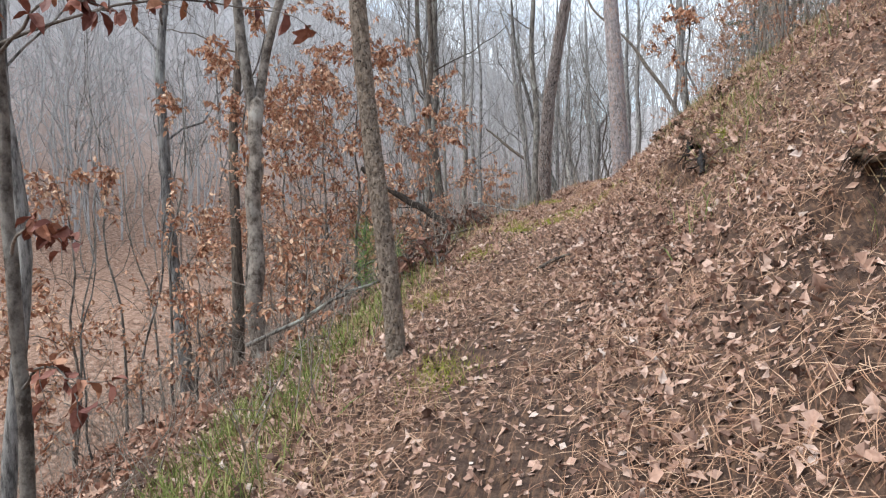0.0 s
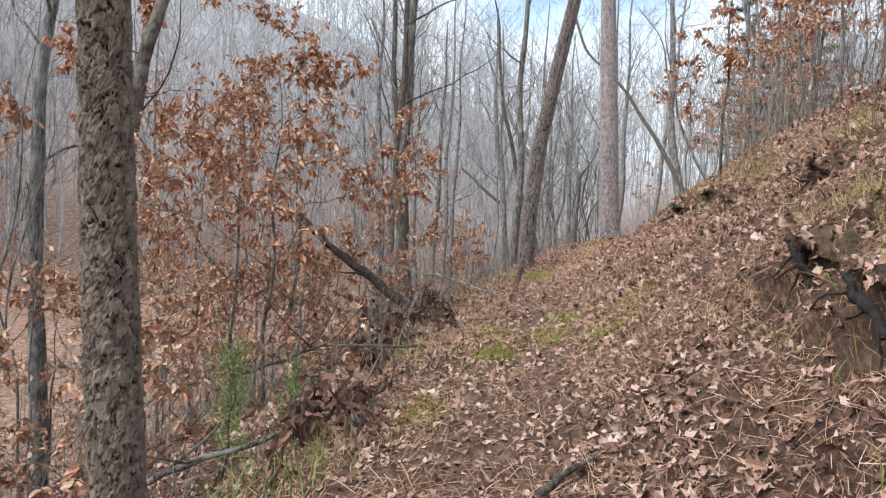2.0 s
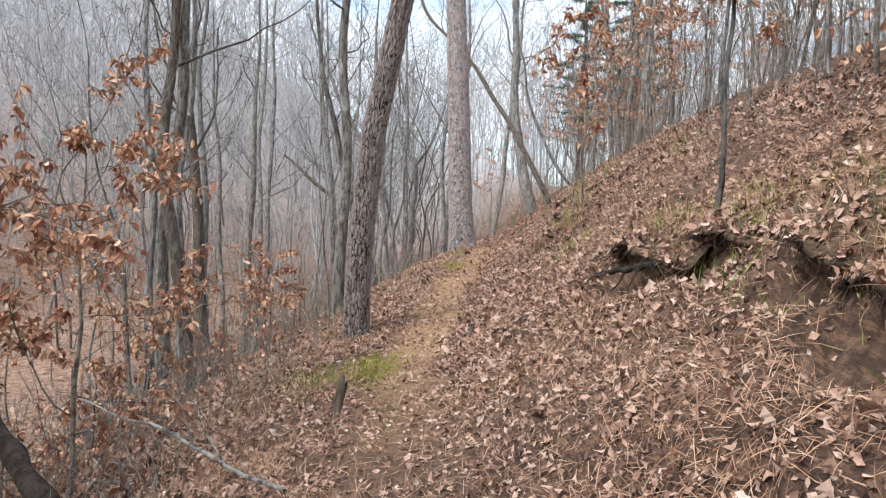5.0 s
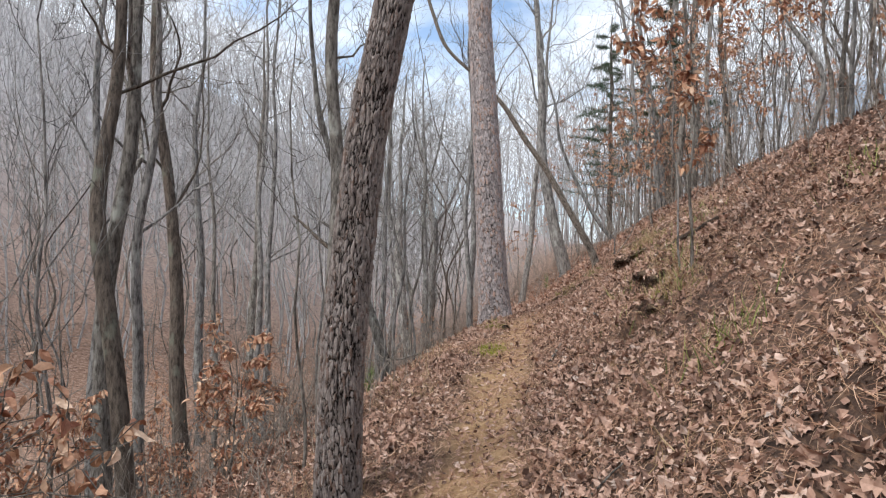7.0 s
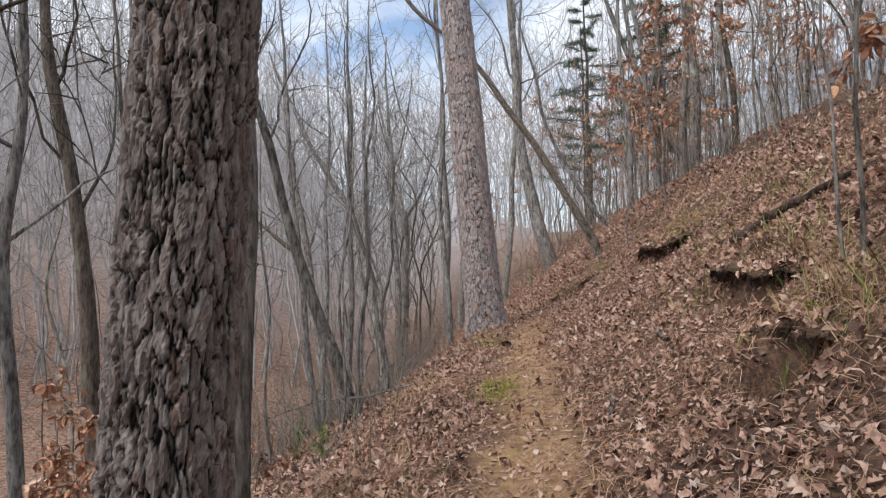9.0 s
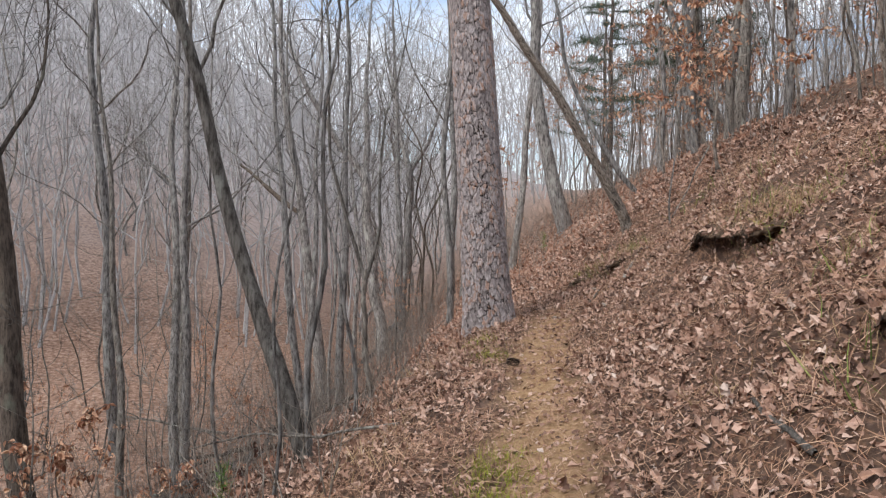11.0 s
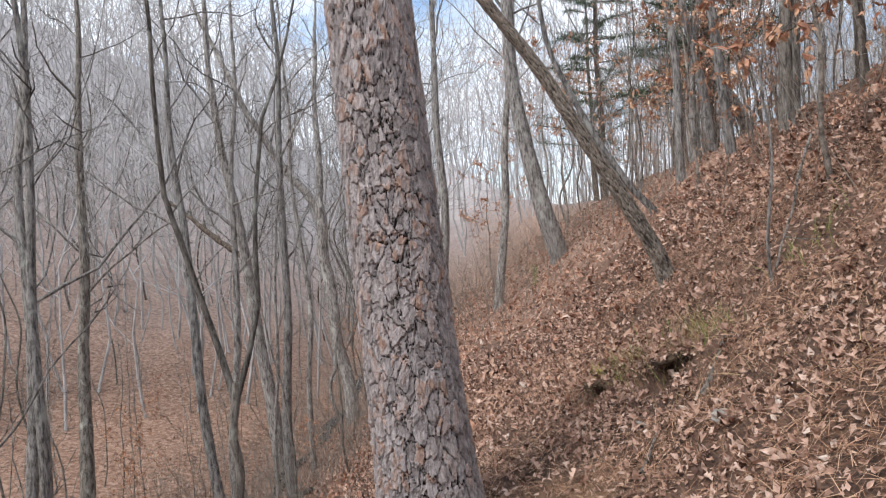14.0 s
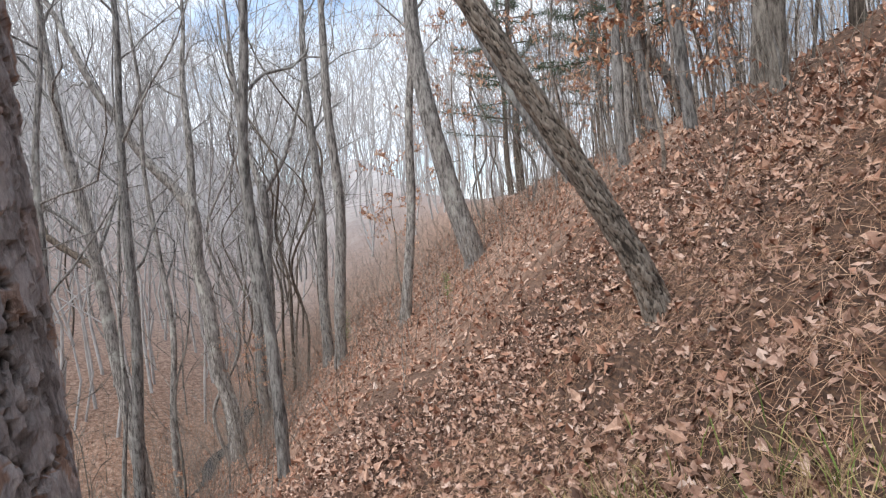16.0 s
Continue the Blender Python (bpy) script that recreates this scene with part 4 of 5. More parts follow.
def leaves_on(name, n, x_range, y_range, weight, seed, shapes, low, high, tilt, label, lift=0.012, mat=None):
    p, q = cover(n, x_range, y_range, weight, seed)
    heap = Heap()
    p[:, 2] += lift * (0.4 + 2.0 * q.rand(len(p)))
    strew(heap, shapes, p, on_slope(p, turned(q, len(p), tilt)), low + (high - low) * q.rand(len(p)) ** 1.6, q)
    tagged(new(name, heap.mesh(name, mat or LITTER, False)), label, "leaves", kind="stuff")


leaves_on("leaf_litter", 44000, (-3.0, 3.9), (-10.8, 20), drift, 92, OAK_LEAVES, 0.04, 0.092, 0.85, "curled tan and russet oak leaves strewn thickly over the bank")
leaves_on("leaf_litter", 36000, (-3.4, 4.2), (-10.8, 21), lambda x, y, d: open_ground(x, y) * (0.06 + 0.16 * (np.abs(d) > 0.35)) + 0.75 * drift(x, y, d), 93, BEECH_LEAVES, 0.035, 0.075, 0.8, "small curled brown leaves matted over the slope", 0.006)
leaves_on("leaf_litter", 300000, (-3.0, 3.9), (-10.8, 20), lambda x, y, d: open_ground(x, y) * (0.10 + 0.22 * (np.abs(d) > 0.35)) + 0.68 * drift(x, y, d), 192, SMALL_LEAVES, 0.026, 0.066, 0.85, "crumpled russet and tan leaf fragments under the larger leaves", 0.004)
leaves_on("leaf_litter", 42000, (-12, 11), (-8, 40), lambda x, y, d: ((np.abs(d + 0.3) > 3.3) | (y > 19)) * np.clip(0.8 + 0.5 * lumps(x, y, 4, 25), 0.2, 1) * np.exp(-np.abs(d) / 9), 94, SMALL_LEAVES, 0.07, 0.14, 0.7,
          "rust-brown leaves carpeting the wooded slopes", 0.01)

leaves_on("leaf_litter", 40000, (-8.5, -2.4), (-6, 24), lambda x, y, d: np.clip(0.75 + 0.6 * lumps(x, y, 3, 27), 0.15, 1), 196, SMALL_LEAVES, 0.07, 0.14, 0.7, "copper-red leaves lying deep below the trail", 0.02, RED_LITTER)

leaves_on("leaf_litter", 40000, (-9.0, 7.0), (15, 42), lambda x, y, d: np.clip(0.7 + 0.6 * lumps(x, y, 3, 29), 0.1, 1), 197, SMALL_LEAVES, 0.06, 0.13, 0.8, "russet leaves covering the slope beyond the leaning tree", 0.015, RED_LITTER)

straw = np.array([(-0.5, 0, 0), (0.5, 0, 0), (-0.5, 0.5, 0.06), (0.5, 0.5, 0.06), (0, 1, 0)]) * np.array([0.020, 1, 1])
straw_t = np.array([(0, 1, 3), (0, 3, 2), (2, 3, 4)])
p, q = cover(260000, (-1.6, 3.0), (-10.8, 17.5), lambda x, y, d: np.clip(0.65 + 0.5 * lumps(x, y, 1.9, 26), 0.12, 1) * (1 - 0.35 * (np.abs(d) < 0.3)) * open_ground(x, y), 95)
heap = Heap()
p[:, 2] += 0.006 + 0.03 * q.rand(len(p))
strew(heap, [(straw, straw_t)], p, on_slope(p, turned(q, len(p), 0.25)), q.uniform(0.07, 0.17, len(p)), q)
tagged(new("pine_straw", heap.mesh("pine_straw", NEEDLE, False)), "fallen reddish pine needles covering trail and bank", "needles", kind="stuff")

chip = np.array([(-0.5, -0.3, 0), (0.4, -0.5, 0.1), (0.5, 0.4, 0), (-0.3, 0.5, 0.15)])
p, q = cover(22000, (-1.4, 2.2), (-10.6, 15), lambda x, y, d: np.exp(-(d / 0.8) ** 2) * 0.9 + 0.15, 96)
heap = Heap()
p[:, 2] += 0.006
strew(heap, [(chip, np.array([(0, 1, 2), (0, 2, 3)]))], p, on_slope(p, turned(q, len(p), 0.3)), q.uniform(0.012, 0.04, len(p)), q)
tagged(new("leaf_crumbs", heap.mesh("leaf_crumbs", LITTER, False)), "broken leaf bits and bark crumbs trodden into the trail", "litter", kind="stuff")

# grass, green in places and bleached in others
blade = np.array([(-0.5, 0, 0), (0.5, 0, 0), (-0.35, 0.12, 0.5), (0.35, 0.12, 0.5), (0, 0.42, 0.9)]) * np.array([0.03, 1, 1])


def tufts(name, spots_, blades, mat, label, size=(0.1, 0.28), wide=0.09, droop=0.0):
    q = np.random.RandomState(len(spots_) + blades)
    centre = np.repeat(np.array(spots_), blades, axis=0)
    x, y = centre[:, 0] + q.normal(0, wide, len(centre)), centre[:, 1] + q.normal(0, wide * 1.6, len(centre))
    p = np.stack([x, y, surface(x, y) - 0.005], 1)
    heap = Heap()
    strew(heap, [(blade, straw_t)], p, turned(q, len(p), 0.35 + droop), q.uniform(*size, len(p)), q)
    tagged(new(name, heap.mesh(name, mat, False)), label, "grass", kind="stuff")


def near_trail(count, d_range, y_range, seed):
    q = np.random.RandomState(seed)
    y = q.uniform(*y_range, count)
    return list(zip(np.interp(y, TRAIL_Y, TRAIL_X) + q.uniform(*d_range, count), y))


lips = [(hx + u, hy + o * wide) for hx, hy, deep, wide in HOLLOWS for o in (-0.8, -0.4, 0.0, 0.4, 0.8) for u in (0.22, 0.30)]
tufts("dry_grass", lips + near_trail(60, (0.9, 3.6), (-9, 14), 97) + near_trail(70, (-1.7, -0.6), (-9, 13), 98), 26, STRAW, "bleached dry grass tufts hanging over the bank edges", (0.08, 0.22), 0.08, 0.3)
tufts("green_grass", near_trail(90, (-2.3, -1.0), (-9.0, -4.6), 99) + near_trail(9, (-1.5, -0.7), (-4.5, 0.5), 100) + lips[::5] + near_trail(24, (1.0, 2.8), (-8, 15), 101) + [(-1.05, -7.6), (-0.95, 2.1), (-1.0, 2.4)], 42, GRASS,
      "short green and yellow grass along the trail edge", (0.08, 0.26), 0.12)
tufts("moss", [(-0.66, 2.55), (-0.60, 2.75), (-0.98, 2.4), (-0.50, 2.6), (-0.45, -3.2), (-0.1, -2.7), (-0.55, -2.4), (0.05, -1.9), (0.3, -3.0), (0.25, 8.2), (0.32, 8.6), (0.55, 11.4), (0.5, 12.2), (-0.3, -7.2), (-0.62, 2.2), (0.5, -2.2), (-0.7, -4.2), (-0.8, -5.6)],
      420, MOSS, "low yellow-green moss cushions on the trail", (0.05, 0.10), 0.10)


def stone(seed, x, y, size, label, mat, flat=(1, 1, 0.6), lift=0.0, name="stone"):
    bm = bmesh.new()
    bmesh.ops.create_icosphere(bm, subdivisions=4, radius=1.0)
    off = Vector((seed * 3.7, seed * 1.3, 0))
    for v in bm.verts:
        n = v.co.normalized()
        k = 1 + 0.4 * noise.noise(n * 1.6 + off) + 0.3 * noise.noise(n * 4.1 + off) + 0.16 * noise.noise(n * 9 + off)
        v.co = Vector((n.x * flat[0], n.y * flat[1], n.z * flat[2])) * k * size
    me = bpy.data.meshes.new(name)
    bm.to_mesh(me)
    bm.free()
    for f in me.polygons:
        f.use_smooth = True
    me.materials.append(mat)
    ob = new(name, me)
    ob.matrix_world = pose(x, y, float(surface(x, y)) + lift, 0, -30, seed * 40)
    return tagged(ob, label, "stone", "bank stones")


for k, (sx, sy, size) in enumerate(((2.35, 13.1, 0.055), (1.95, 12.6, 0.05), (2.15, 13.9, 0.045), (1.45, 12.9, 0.04), (0.62, -6.2, 0.03), (0.2, -3.6, 0.03))):
    stone(k + 21, sx, sy, size, "small pale flat stone lying in the needles", PALE_ROCK, (1, 1.4, 0.35))


def turf_lip(seed, hx, hy, deep, wide):
    """A root-bound edge of turf that juts out over a hollow, with rootlets hanging from it."""
    q = np.random.RandomState(seed)
    z0 = float(land(hx + 0.2, hy))
    top = thing("turf_lip", hx + 0.2, hy, z0, "overhanging lip of root-bound turf above a dark hollow", "turf", "turf lips")
    cols, u = 34, np.linspace(-1.25, 1.25, 34)
    fade = np.clip(1 - (np.abs(u) / 1.25) ** 3, 0, 1)
    rag = np.convolve(q.normal(0, 1, cols + 4), np.ones(5) / 5, "valid") * 0.05 + q.normal(0, 0.012, cols)
    yy = hy + u * wide
    profile = ((0.40, -0.06), (0.28, -0.012), (0.20, 0.004), (0.12, 0.006), (0.06, -0.006), (0.05, -0.03), (0.10, -0.05), (0.26, -0.09))
    rows = []
    for across, rise in profile:
        out = 0.9 * (1 - across / 0.45)
        x = hx - 0.02 + across + (rag - 0.10 * (1 - fade)) * -out + 0.05 * np.sin(u * 2.2 + seed)
        base = land(hx + 0.05 + across, yy) if across > 0.15 else land(hx + 0.20, yy) - 0.86 * (0.15 - across) * 0.55
        rows.append(np.stack([x - hx - 0.2, yy - hy, base - z0 + rise * fade - 0.05 * (1 - fade) + q.normal(0, 0.007, cols)], 1))
    v = np.concatenate(rows)
    i, j = np.meshgrid(np.arange(len(profile) - 1), np.arange(cols - 1), indexing="ij")
    a0 = (i * cols + j).ravel()
    part("turf", mesh_from("turf", v, [np.stack([a0, a0 + 1, a0 + cols + 1, a0 + cols], 1)], TURF, True), top)
    h, edge = Heap(), rows[4]
    for k in range(int(70 * wide) + 12):
        p0 = edge[q.randint(3, cols - 3)] + q.normal(0, 0.015, 3)
        h.tube(limb_line(q, p0, np.array([-0.35, q.normal(0, 0.4), -0.5]), q.uniform(0.05, 0.17), 4, 0.35, 0.25), np.linspace(0.0028, 0.001, 4), 3)
    tagged(part("root_fringe", h.mesh("root_fringe", BARK_DEAD), top, "thin dark rootlets hanging loose"), kind="stuff")
    h = Heap()
    n = int(260 * wide) + 60
    at = rows[2][q.randint(2, cols - 2, n)] + q.normal(0, 0.05, (n, 3)) * np.array([1, 1, 0.1])
    strew(h, [(blade, straw_t)], at - np.array([0, 0, 0.01]), turned(q, n, 0.9), q.uniform(0.05, 0.15, n), q)
    tagged(part("grass", h.mesh("grass", STRAW if seed % 3 else MOSS, False), top, "bleached or mossy grass growing on the lip"), kind="stuff")
    for name, shapes, count, low, high, mat in (("litter", PLAIN_LEAVES + OAK_LEAVES[:3], 330, 0.035, 0.085, LITTER), ("needles", [(straw, straw_t)], 760, 0.06, 0.14, NEEDLE)):
        h = Heap()
        n = int(count * wide) + 40
        w = q.uniform(0.3, 4.2, n)
        i0, c0 = w.astype(int), q.randint(1, cols - 2, n)
        net = np.stack(rows)
        at = net[i0, c0] + (net[i0 + 1, c0] - net[i0, c0]) * (w - i0)[:, None] + (net[i0, c0 + 1] - net[i0, c0]) * q.rand(n)[:, None] + np.array([0, 0, 0.014])
        strew(h, shapes, at, on_slope(at + np.array([hx + 0.2, hy, z0]), turned(q, n, 0.5)), q.uniform(low, high, n), q)
        tagged(part(name, h.mesh(name, mat, False), top), kind="stuff")


for k, (hx, hy, deep, wide) in enumerate(HOLLOWS):
    turf_lip(k + 41, hx, hy, deep, wide)


def burnt_root(seed, a, b, radius):
    """A charred root end that sticks out of the bank."""
    q = np.random.RandomState(seed)
    a3, b3 = (np.array([*p, float(land(*p)) + 0.03]) for p in (a, b))
    top = thing("burnt_root", *a3, "charred black root end jutting from the bank", "root", "bank roots")
    s_ = np.linspace(0, 1, 16)[:, None]
    line = (b3 - a3) * s_ + np.cumsum(q.normal(0, 0.008, (16, 3)), axis=0)
    h = Heap()
    h.tube(line, radius * np.sin(np.pi * (0.03 + 0.92 * s_[:, 0])) ** 0.6 * (1 + 0.2 * q.normal(0, 1, 16)), 11)
    part("root", h.mesh("root", ROCK), top)
    for k in range(3):
        h = Heap()
        h.tube(limb_line(q, line[3 + 4 * k], np.array([-0.5, q.normal(0, 0.5), -0.3]), 0.2, 5, 0.2, 0.3), np.linspace(radius * 0.4, 0.004, 5), 6)
        part("rootlet", h.mesh("rootlet", BARK_DEAD), top)


burnt_root(1, (1.20, -4.25), (1.26, -3.65), 0.024)
burnt_root(2, (1.20, -5.15), (1.30, -4.45), 0.026)
burnt_root(3, (1.70, -2.6), (1.76, -2.1), 0.024)
burnt_root(4, (1.08, 2.0), (1.36, 1.2), 0.022)


def underwood(name, count, d_range, y_range, seed, high, label):
    q = np.random.RandomState(seed)
    y = q.uniform(*y_range, count)
    d = q.uniform(*d_range, count)
    x = d + np.interp(y, TRAIL_Y, TRAIL_X)
    z = surface(x, y)
    heap = Heap()
    for k in range(count):
        long = q.uniform(0.35, 1.0) * high
        way = np.array([q.normal(0, 0.35), q.normal(0, 0.35), 1.0])
        l1 = limb_line(q, np.array([x[k], y[k], z[k] - 0.02]), way, long, 4, 0.05, 0.2)
        heap.tube(l1, np.linspace(0.0045, 0.002, 4) * (0.7 + 0.8 * q.rand()), 3)
        for m in (1, 2):
            l2 = limb_line(q, l1[m], way + q.normal(0, 0.8, 3), long * 0.4, 3, 0.05, 0.25)
            heap.tube(l2, np.array([0.003, 0.0022, 0.0015]), 3)
    tagged(new(name, heap.mesh(name, UNDERWOOD)), label, "undergrowth", kind="stuff")


underwood("underwood", 700, (-4.5, -1.0), (-8, 14), 131, 0.9, "thin dry stems and twigs along the lower trail edge")
underwood("underwood", 2600, (-11, -2.2), (-4, 42), 132, 1.8, "thin pale stems of leafless undergrowth on the slope")
underwood("underwood", 1600, (2.4, 12), (-4, 38), 133, 1.6, "thin pale stems of leafless undergrowth on the upper bank")
underwood("underwood", 1100, (-9, 3), (20, 46), 134, 2.6, "tangle of thin bare stems where the slope drops to the creek")


def stick(seed, a, b, radius, label, bark, name="stick", rise=(0.02, 0.02), twigs=3):
    """A fallen stick from a to b on the ground."""
    q = np.random.RandomState(seed)
    a3 = np.array([*a, float(surface(*a)) + rise[0]])
    b3 = np.array([*b, float(surface(*b)) + rise[1]])
    top = thing(name, *a3, label, name.replace("_", " "), "fallen wood")
    s = np.linspace(0, 1, 14)[:, None]
    long = np.linalg.norm(b3 - a3)
    line = (b3 - a3) * s + np.cumsum(q.normal(0, 0.008 * long, (14, 3)), axis=0) * np.sin(s * np.pi)
    h = Heap()
    h.tube(line, np.linspace(radius, radius * 0.55, 14) * (1 + 0.08 * q.normal(0, 1, 14)), 9)
    part("shaft", h.mesh("shaft", bark), top)
    for k in range(twigs):
        i = q.randint(3, 12)
        h = Heap()
        way = (b3 - a3) / long + q.normal(0, 0.6, 3) + np.array([0, 0, 0.3])
        h.tube(limb_line(q, line[i], way, long * 0.3, 5, 0, 0.2), np.linspace(radius * 0.5, 0.002, 5), 5)
        part("twig", h.mesh("twig", bark), top)
    return top


stick(1, (2.45, 13.65), (2.75, 13.95), 0.022, "bleached broken stick on the needle-covered bank", BARK_LICHEN, twigs=0)
stick(2, (1.35, 7.35), (1.42, 8.0), 0.016, "bleached crooked stick lying on leaves", BARK_LICHEN, twigs=1)
stick(3, (0.75, 6.7), (0.95, 7.3), 0.014, "grey crooked stick in the drifted leaves", BARK_LICHEN, twigs=0)
stick(4, (0.05, 3.0), (0.62, 3.35), 0.008, "thin pale twig fallen across the trail", BARK_LICHEN, twigs=1)
stick(5, (0.0, -5.2), (0.22, -4.9), 0.018, "short brown stick at the trail side", BARK_BROWN, twigs=0)
stick(6, (2.24, 8.25), (2.70, 7.10), 0.04, "rotten fallen trunk half sunk in leaves", BARK_DEAD, "fallen_log", (0.04, 0.03), 1)
stick(7, (-2.9, -4.6), (-1.35, -4.3), 0.024, "pale barkless branch fallen by the beech", BARK_LICHEN, "fallen_branch", (0.35, 0.12), 4)
stick(8, (-3.4, -1.2), (-0.9, -3.3), 0.017, "long thin dead branch lying over the bank", BARK_BROWN, "fallen_branch", (0.5, 0.1), 4)
stick(9, (-0.85, 0.1), (-2.2, 0.9), 0.012, "slender bent twig at the trail edge", BARK_GREY, "fallen_branch", (0.05, 0.8), 3)
stick(10, (-6.0, 26.0), (-9.5, 27.0), 0.05, "fallen grey branch by the creek", BARK_LICHEN, "fallen_branch", (0.1, 0.5), 4)
stick(11, (-0.25, 9.9), (-2.2, 11.2), 0.012, "dead twig leaning across the slope", BARK_LICHEN, "fallen_branch", (0.05, 0.7), 4)
stick(12, (1.9, 13.2), (2.1, 13.5), 0.013, "small grey stick on the bank", BARK_LICHEN, twigs=0)
stick(13, (4.1, 15.1), (3.2, 14.1), 0.012, "thin fallen branch lying down the leafy bank", BARK_LICHEN, "fallen_branch", (0.5, 0.05), 3)


def pole_between(name, a, b, radius, label, bark, seed, tip=0.8, twigs=2):
    """Leaning dead wood between two places in the air."""
    q = np.random.RandomState(seed)
    a, b = np.array(a, float), np.array(b, float)
    top = thing(name, *a, label, "log", "fallen wood")
    s = np.linspace(0, 1, 24)[:, None]
    long = np.linalg.norm(b - a)
    line = (b - a) * s + np.cumsum(q.normal(0, 0.004 * long, (24, 3)), axis=0)
    h = Heap()
    h.tube(line, radius * np.linspace(1, tip, 24) * (1 + 0.10 * q.normal(0, 1, 24)), 12)
    part("shaft", h.mesh("shaft", bark), top)
    for k in range(twigs):
        h = Heap()
        i = q.randint(6, 22)
        h.tube(limb_line(q, line[i], (b - a) / long + q.normal(0, 0.7, 3), long * 0.16, 5, 0, 0.2), np.linspace(radius * 0.4, 0.006, 5), 5)
        part("stub", h.mesh("stub", bark), top)


def reaching_beech(foot, *arms):
    """A beech sapling whose arms reach over the trail."""
    q = np.random.RandomState(17)
    z = float(surface(*foot))
    top = thing("young_beech", foot[0], foot[1], z, "beech sapling reaching over the trail with dark red-brown leaves", "sapling", "young beeches")
    base = np.array([*foot, z])
    h = Heap()
    high = max(a[0][2] for a in arms) - z + 0.25
    line = np.stack([np.zeros(10), np.zeros(10), np.linspace(-0.1, high, 10)], 1) + np.cumsum(q.normal(0, 0.008, (10, 3)), axis=0)
    h.tube(line, np.linspace(0.036, 0.026, 10), 8)
    part("trunk", h.mesh("trunk", BARK_BEECH), top)
    spray, leaves_ = Heap(), Heap()
    for a, b in arms:
        a, b = np.array([0, 0, a[2] - z - 0.1]), np.array(b) - base
        s = np.linspace(0, 1, 10)[:, None]
        l1 = a + (b - a) * s + np.array([0, 0, 0.12]) * np.sin(s * np.pi) + np.cumsum(q.normal(0, 0.006, (10, 3)), axis=0)
        h = Heap()
        h.tube(l1, np.linspace(0.009, 0.0025, 10), 6)
        part("limb", h.mesh("limb", BARK_BEECH), top)
        tips = [l1[5:]]
        for k in range(7):
            l2 = limb_line(q, l1[3 + k], (b - a) / np.linalg.norm(b - a) + q.normal(0, 0.5, 3), 0.22, 4, 0.12, 0.2)
            spray.tube(l2, np.linspace(0.003, 0.0015, 4), 3)
            tips.append(l2)
        hang_leaves(q, tips, 30, 0.10, leaves_)
    tagged(part("spray", spray.mesh("spray", BARK_BEECH), top), kind="stuff")
    part("foliage", leaves_.mesh("foliage", RED_LEAF, False), top, "dark red-brown withered leaves")


for k, (a, b, thick) in enumerate((((-4.4, 15.6), (-6.6, 17.4), 0.07), ((-5.8, 13.2), (-7.6, 12.6), 0.06), ((-4.0, 19.2), (-6.4, 20.8), 0.06), ((-3.0, 22.6), (-6.4, 23.4), 0.08), ((-7.0, 16.4), (-8.6, 19.0), 0.07),
                                  ((-3.4, 14.0), (-4.8, 13.4), 0.035), ((-2.6, 17.6), (-4.0, 18.8), 0.03), ((-5.4, 9.0), (-7.4, 10.4), 0.06), ((-2.0, 25.6), (-5.2, 27.4), 0.07))):
    stick(50 + k, a, b, thick, "rotting fallen log lying in the wooded hollow", (BARK_DEAD, BARK_LICHEN, BARK_BROWN)[k % 3], "fallen_log", (thick * 0.8, thick * 0.8), 4)

pole_between("broken_log", (-1.66, -0.09, -2.42), (-4.10, 2.08, -1.20), 0.062, "dark rotten broken log leaning over the bank", BARK_DEAD, 3, 0.8, 2)
pole_between("dead_limb", (-4.92, 33.01, 0.40), (-7.53, 33.62, 2.52), 0.11, "dead limb slanting out from a bare tree", BARK_BROWN, 5, 0.5, 3)
reaching_beech((-2.06, -8.08), ((-2.06, -8.08, -1.05), (-1.30, -8.30, -1.10)), ((-2.06, -8.08, -1.00), (-0.70, -8.05, -1.06)), ((-2.06, -8.08, -1.12), (-1.75, -8.75, -1.14)), ((-2.06, -8.08, -1.95), (-1.55, -8.35, -1.97)), ((-2.06, -8.08, -2.6), (-1.35, -8.55, -2.58)))


# a brush heap of roots, twigs and dark leaves at the trail's outer edge
def brush(seed, x, y, high, wide, label):
    q = np.random.RandomState(seed)
    top = thing("brush_heap", x, y, float(surface(x, y)), label, "brush")
    tips = []
    for k in range(26):
        h = Heap()
        start = np.array([q.normal(0, wide * 0.5), q.normal(0, wide * 0.7), 0.0])
        start[2] = float(surface(x + start[0], y + start[1])) - float(surface(x, y)) + 0.02
        twiggy(q, h, start, q.normal(0, 0.8, 3) + np.array([0, 0, 0.8]), high * q.uniform(0.6, 1.5), 0.012, 4, 2, tips)
        part("twig", h.mesh("twig", (BARK_BROWN, UNDERWOOD, BARK_GREY)[k % 3]), top)
    h = Heap()
    hang_leaves(q, tips, 240, 0.1, h)
    part("foliage", h.mesh("foliage", DARK_LEAF, False), top, "dark withered leaves caught in the twigs")


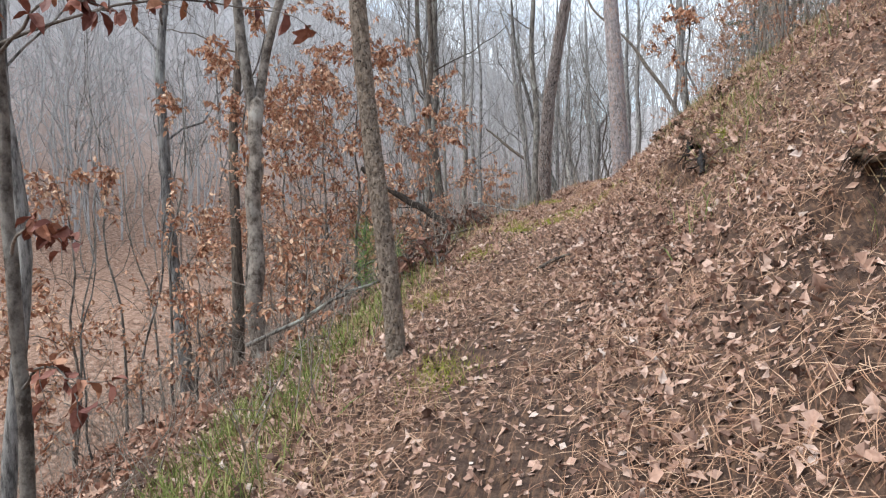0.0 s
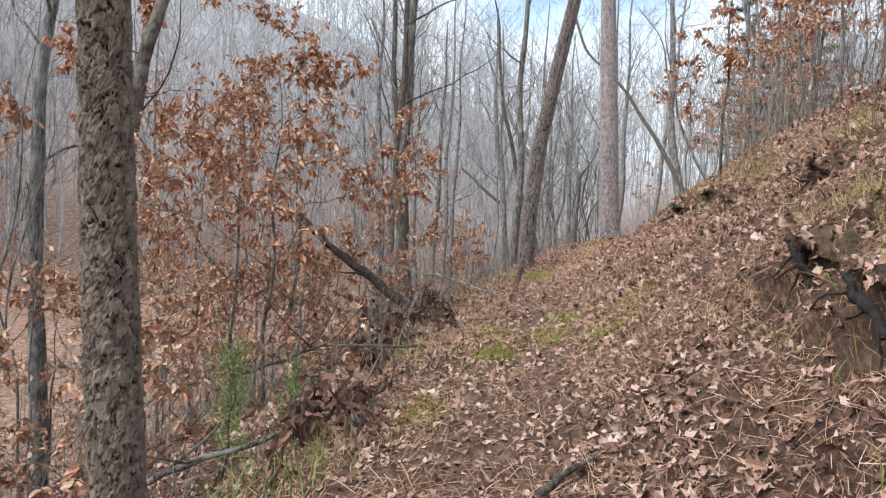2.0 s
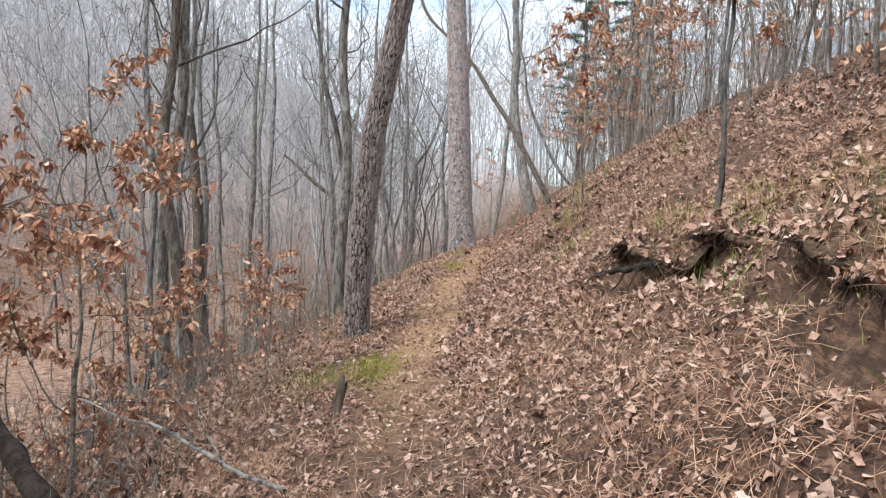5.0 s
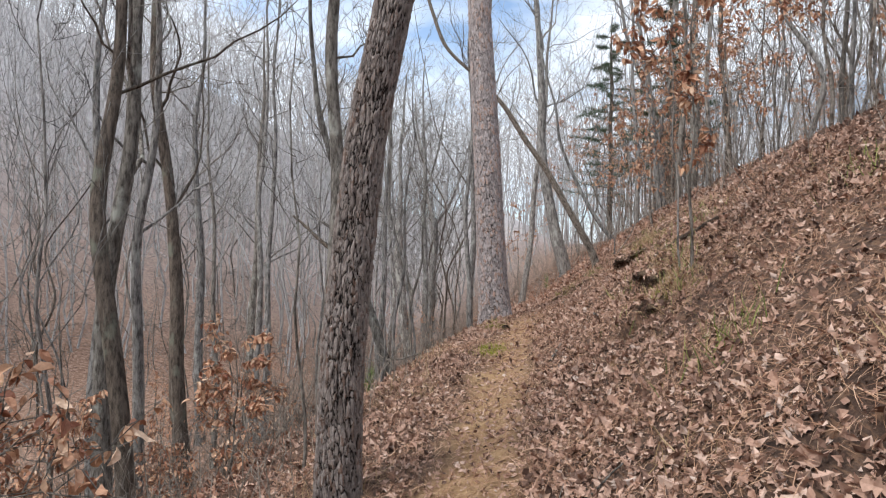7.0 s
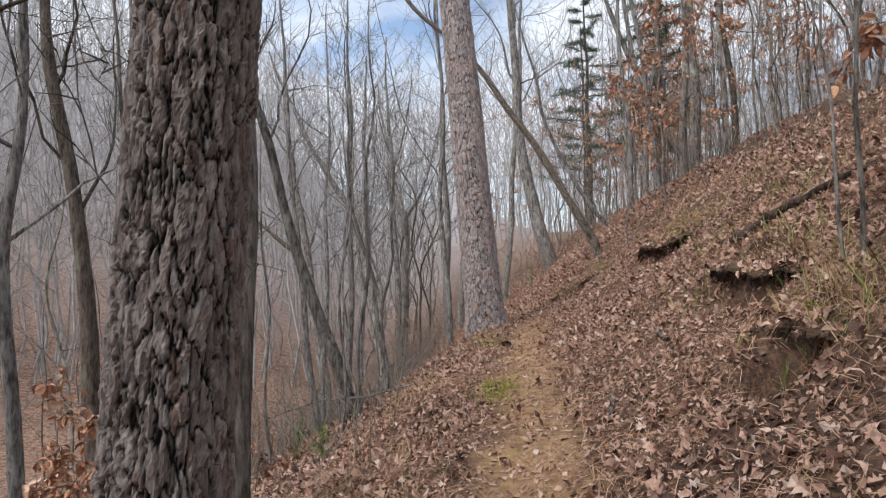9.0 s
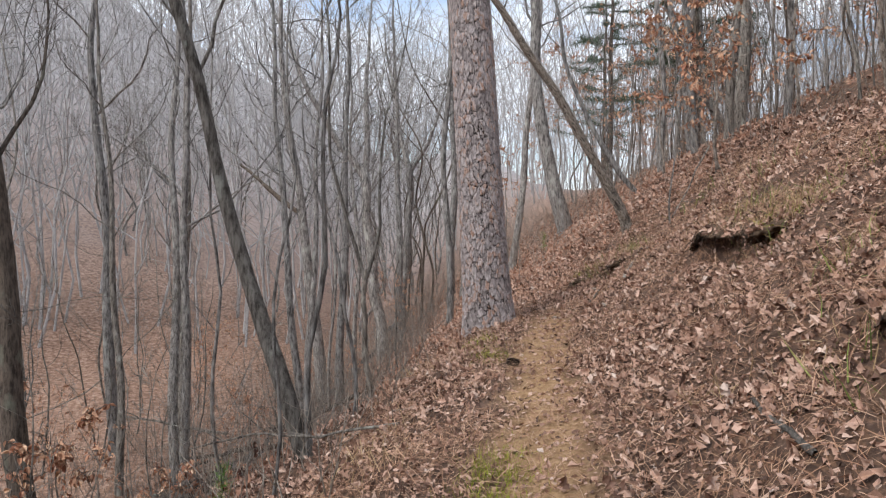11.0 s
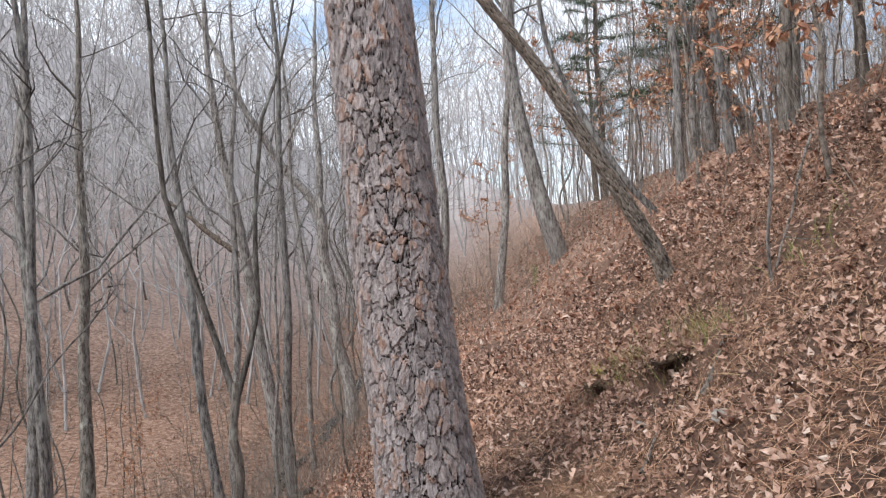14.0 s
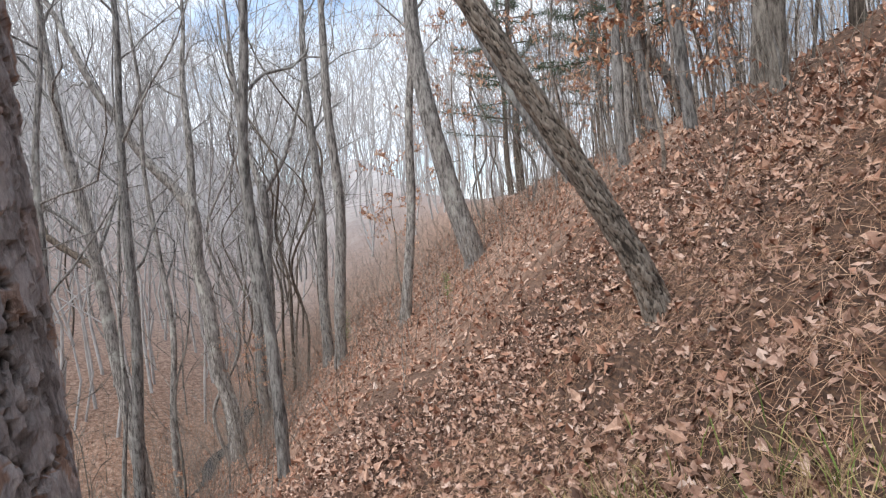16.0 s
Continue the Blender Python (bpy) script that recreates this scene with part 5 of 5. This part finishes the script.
brush(111, -1.35, -2.2, 0.30, 0.4, "tangle of dark twigs and dead leaves on the trail edge")
brush(112, -1.45, -0.9, 0.32, 0.35, "tangle of dark twigs and dead leaves on the trail edge")
brush(113, -1.25, -4.3, 0.28, 0.3, "low tangle of twigs and brown leaves")
brush(115, -4.8, 16.2, 0.5, 0.8, "pale heap of fallen twigs in the wooded hollow")
brush(116, -6.2, 13.8, 0.5, 0.8, "pale heap of fallen twigs in the wooded hollow")
brush(117, -3.9, 20.6, 0.6, 0.9, "pale heap of fallen twigs in the wooded hollow")
brush(118, -2.3, 13.4, 0.4, 0.5, "tangle of thin twigs below the trail edge")
brush(114, -2.4, 0.6, 0.36, 0.5, "brown bracken and twigs below the trail")


# a broken stub of a sapling, and a pine cone on the tread
h = Heap()
h.tube(np.array([(0, 0, -0.08), (0.0, 0, 0.05), (0.02, 0.0, 0.16), (0.03, 0.01, 0.27)]), np.array([0.045, 0.032, 0.028, 0.018]), 9)
h.tube(np.array([(0.02, 0, 0.1), (0.05, 0.02, 0.2), (0.06, 0.02, 0.24)]), np.array([0.02, 0.014, 0.004]), 6)
stub = new("stump", h.mesh("stump", BARK_BROWN))
stub.matrix_world = pose(-0.74, 1.26, float(surface(-0.74, 1.26)))
tagged(stub, "small broken reddish stump at the trail edge", "stump")


def cone(x, y, turn):
    top = thing("pine_cone", x, y, float(surface(x, y)) + 0.04, "dark brown pine cone lying on the trail", "pine cone")
    h = Heap()
    q = np.random.RandomState(5)
    scale_v = np.array([(-0.5, 0, 0), (0.5, 0, 0), (0.6, 0.7, 0.1), (0, 1.0, 0.25), (-0.6, 0.7, 0.1), (0, 0.6, -0.15)])
    scale_t = np.array([(0, 1, 2), (0, 2, 3), (0, 3, 4), (1, 0, 5), (2, 1, 5), (3, 2, 5), (4, 3, 5), (0, 4, 5)])
    for k in range(70):
        u = k / 70
        a = k * 2.4
        wide = 0.034 * math.sin(math.pi * (0.12 + 0.8 * u)) + 0.004
        out = np.array([math.cos(a), math.sin(a), 0.5])
        side = np.array([-math.sin(a), math.cos(a), 0])
        out /= np.linalg.norm(out)
        m = np.stack([side, out, np.cross(side, out)], 1)
        h.put((scale_v * 0.02) @ m.T + np.array([math.cos(a) * wide * 0.55, math.sin(a) * wide * 0.55, u * 0.11 - 0.055]), tris=scale_t)
    body = part("scales", h.mesh("scales", BARK_DEAD, False), top)
    body.matrix_basis = pose(0, 0, 0, 90, 0, turn)


cone(0.70, 10.97, 65)

# low green sprigs: a pine seedling and a few leafy plants
def sprig(seed, x, y, high, blades_, mat, label, name="seedling"):
    q = np.random.RandomState(seed)
    top = thing(name, x, y, float(surface(x, y)), label, "plant", "green plants")
    line = smooth_line(((high * 0.5, 0.02, 0.02),), high, 0.04, 12, q, 0.01)
    h = Heap()
    h.tube(line, np.linspace(0.008, 0.003, 12), 5)
    part("stem", h.mesh("stem", BARK_BROWN), top)
    at = line[q.randint(3, 12, blades_)] + q.normal(0, 0.06 * high, (blades_, 3))
    h = Heap()
    strew(h, [(blade, straw_t)], at, turned(q, blades_, 0.9), q.uniform(0.08, 0.17, blades_), q)
    part("needles", h.mesh("needles", mat, False), top)


sprig(1, -1.75, -4.4, 0.75, 420, GREEN, "small bright green pine seedling below the trail")
sprig(2, -1.55, -4.0, 0.45, 200, GREEN, "small bright green pine seedling below the trail")
sprig(3, -1.7, 10.4, 0.4, 160, GREEN, "small green seedling in the leaves")
sprig(4, -1.2, 8.6, 0.3, 120, GREEN, "small green seedling in the leaves")
sprig(5, 3.6, 26.5, 0.6, 200, GREEN, "low evergreen bush on the slope")
sprig(6, 1.6, 33.0, 1.0, 420, GREEN, "dark evergreen bush by the creek")

# the creek in the valley bottom
ys = np.linspace(15, 46, 120)
bed_x = np.interp(ys, TRAIL_Y, TRAIL_X) + np.interp(ys, [-20, 10, 40, 80], [-9.6, -9.0, -5.6, 0.0])
level = np.array([float(land(a, b)) for a, b in zip(bed_x, ys)])
level = np.convolve(np.pad(level, 6, mode="edge"), np.ones(13) / 13, "valid") + 0.12
wig = 0.25 * np.sin(ys * 1.3)
v = np.concatenate([np.stack([bed_x + wig + o, ys, level], 1) for o in (-0.22, 0.0, 0.22)])
n = len(ys)
i = np.arange(n - 1)
q4 = np.concatenate([np.stack([i + n * k, i + n * (k + 1), i + n * (k + 1) + 1, i + n * k + 1], 1) for k in (0, 1)])
tagged(new("creek", mesh_from("creek", v, [q4], WATER, True)), "narrow shallow creek reflecting pale sky", "creek", kind="structure")
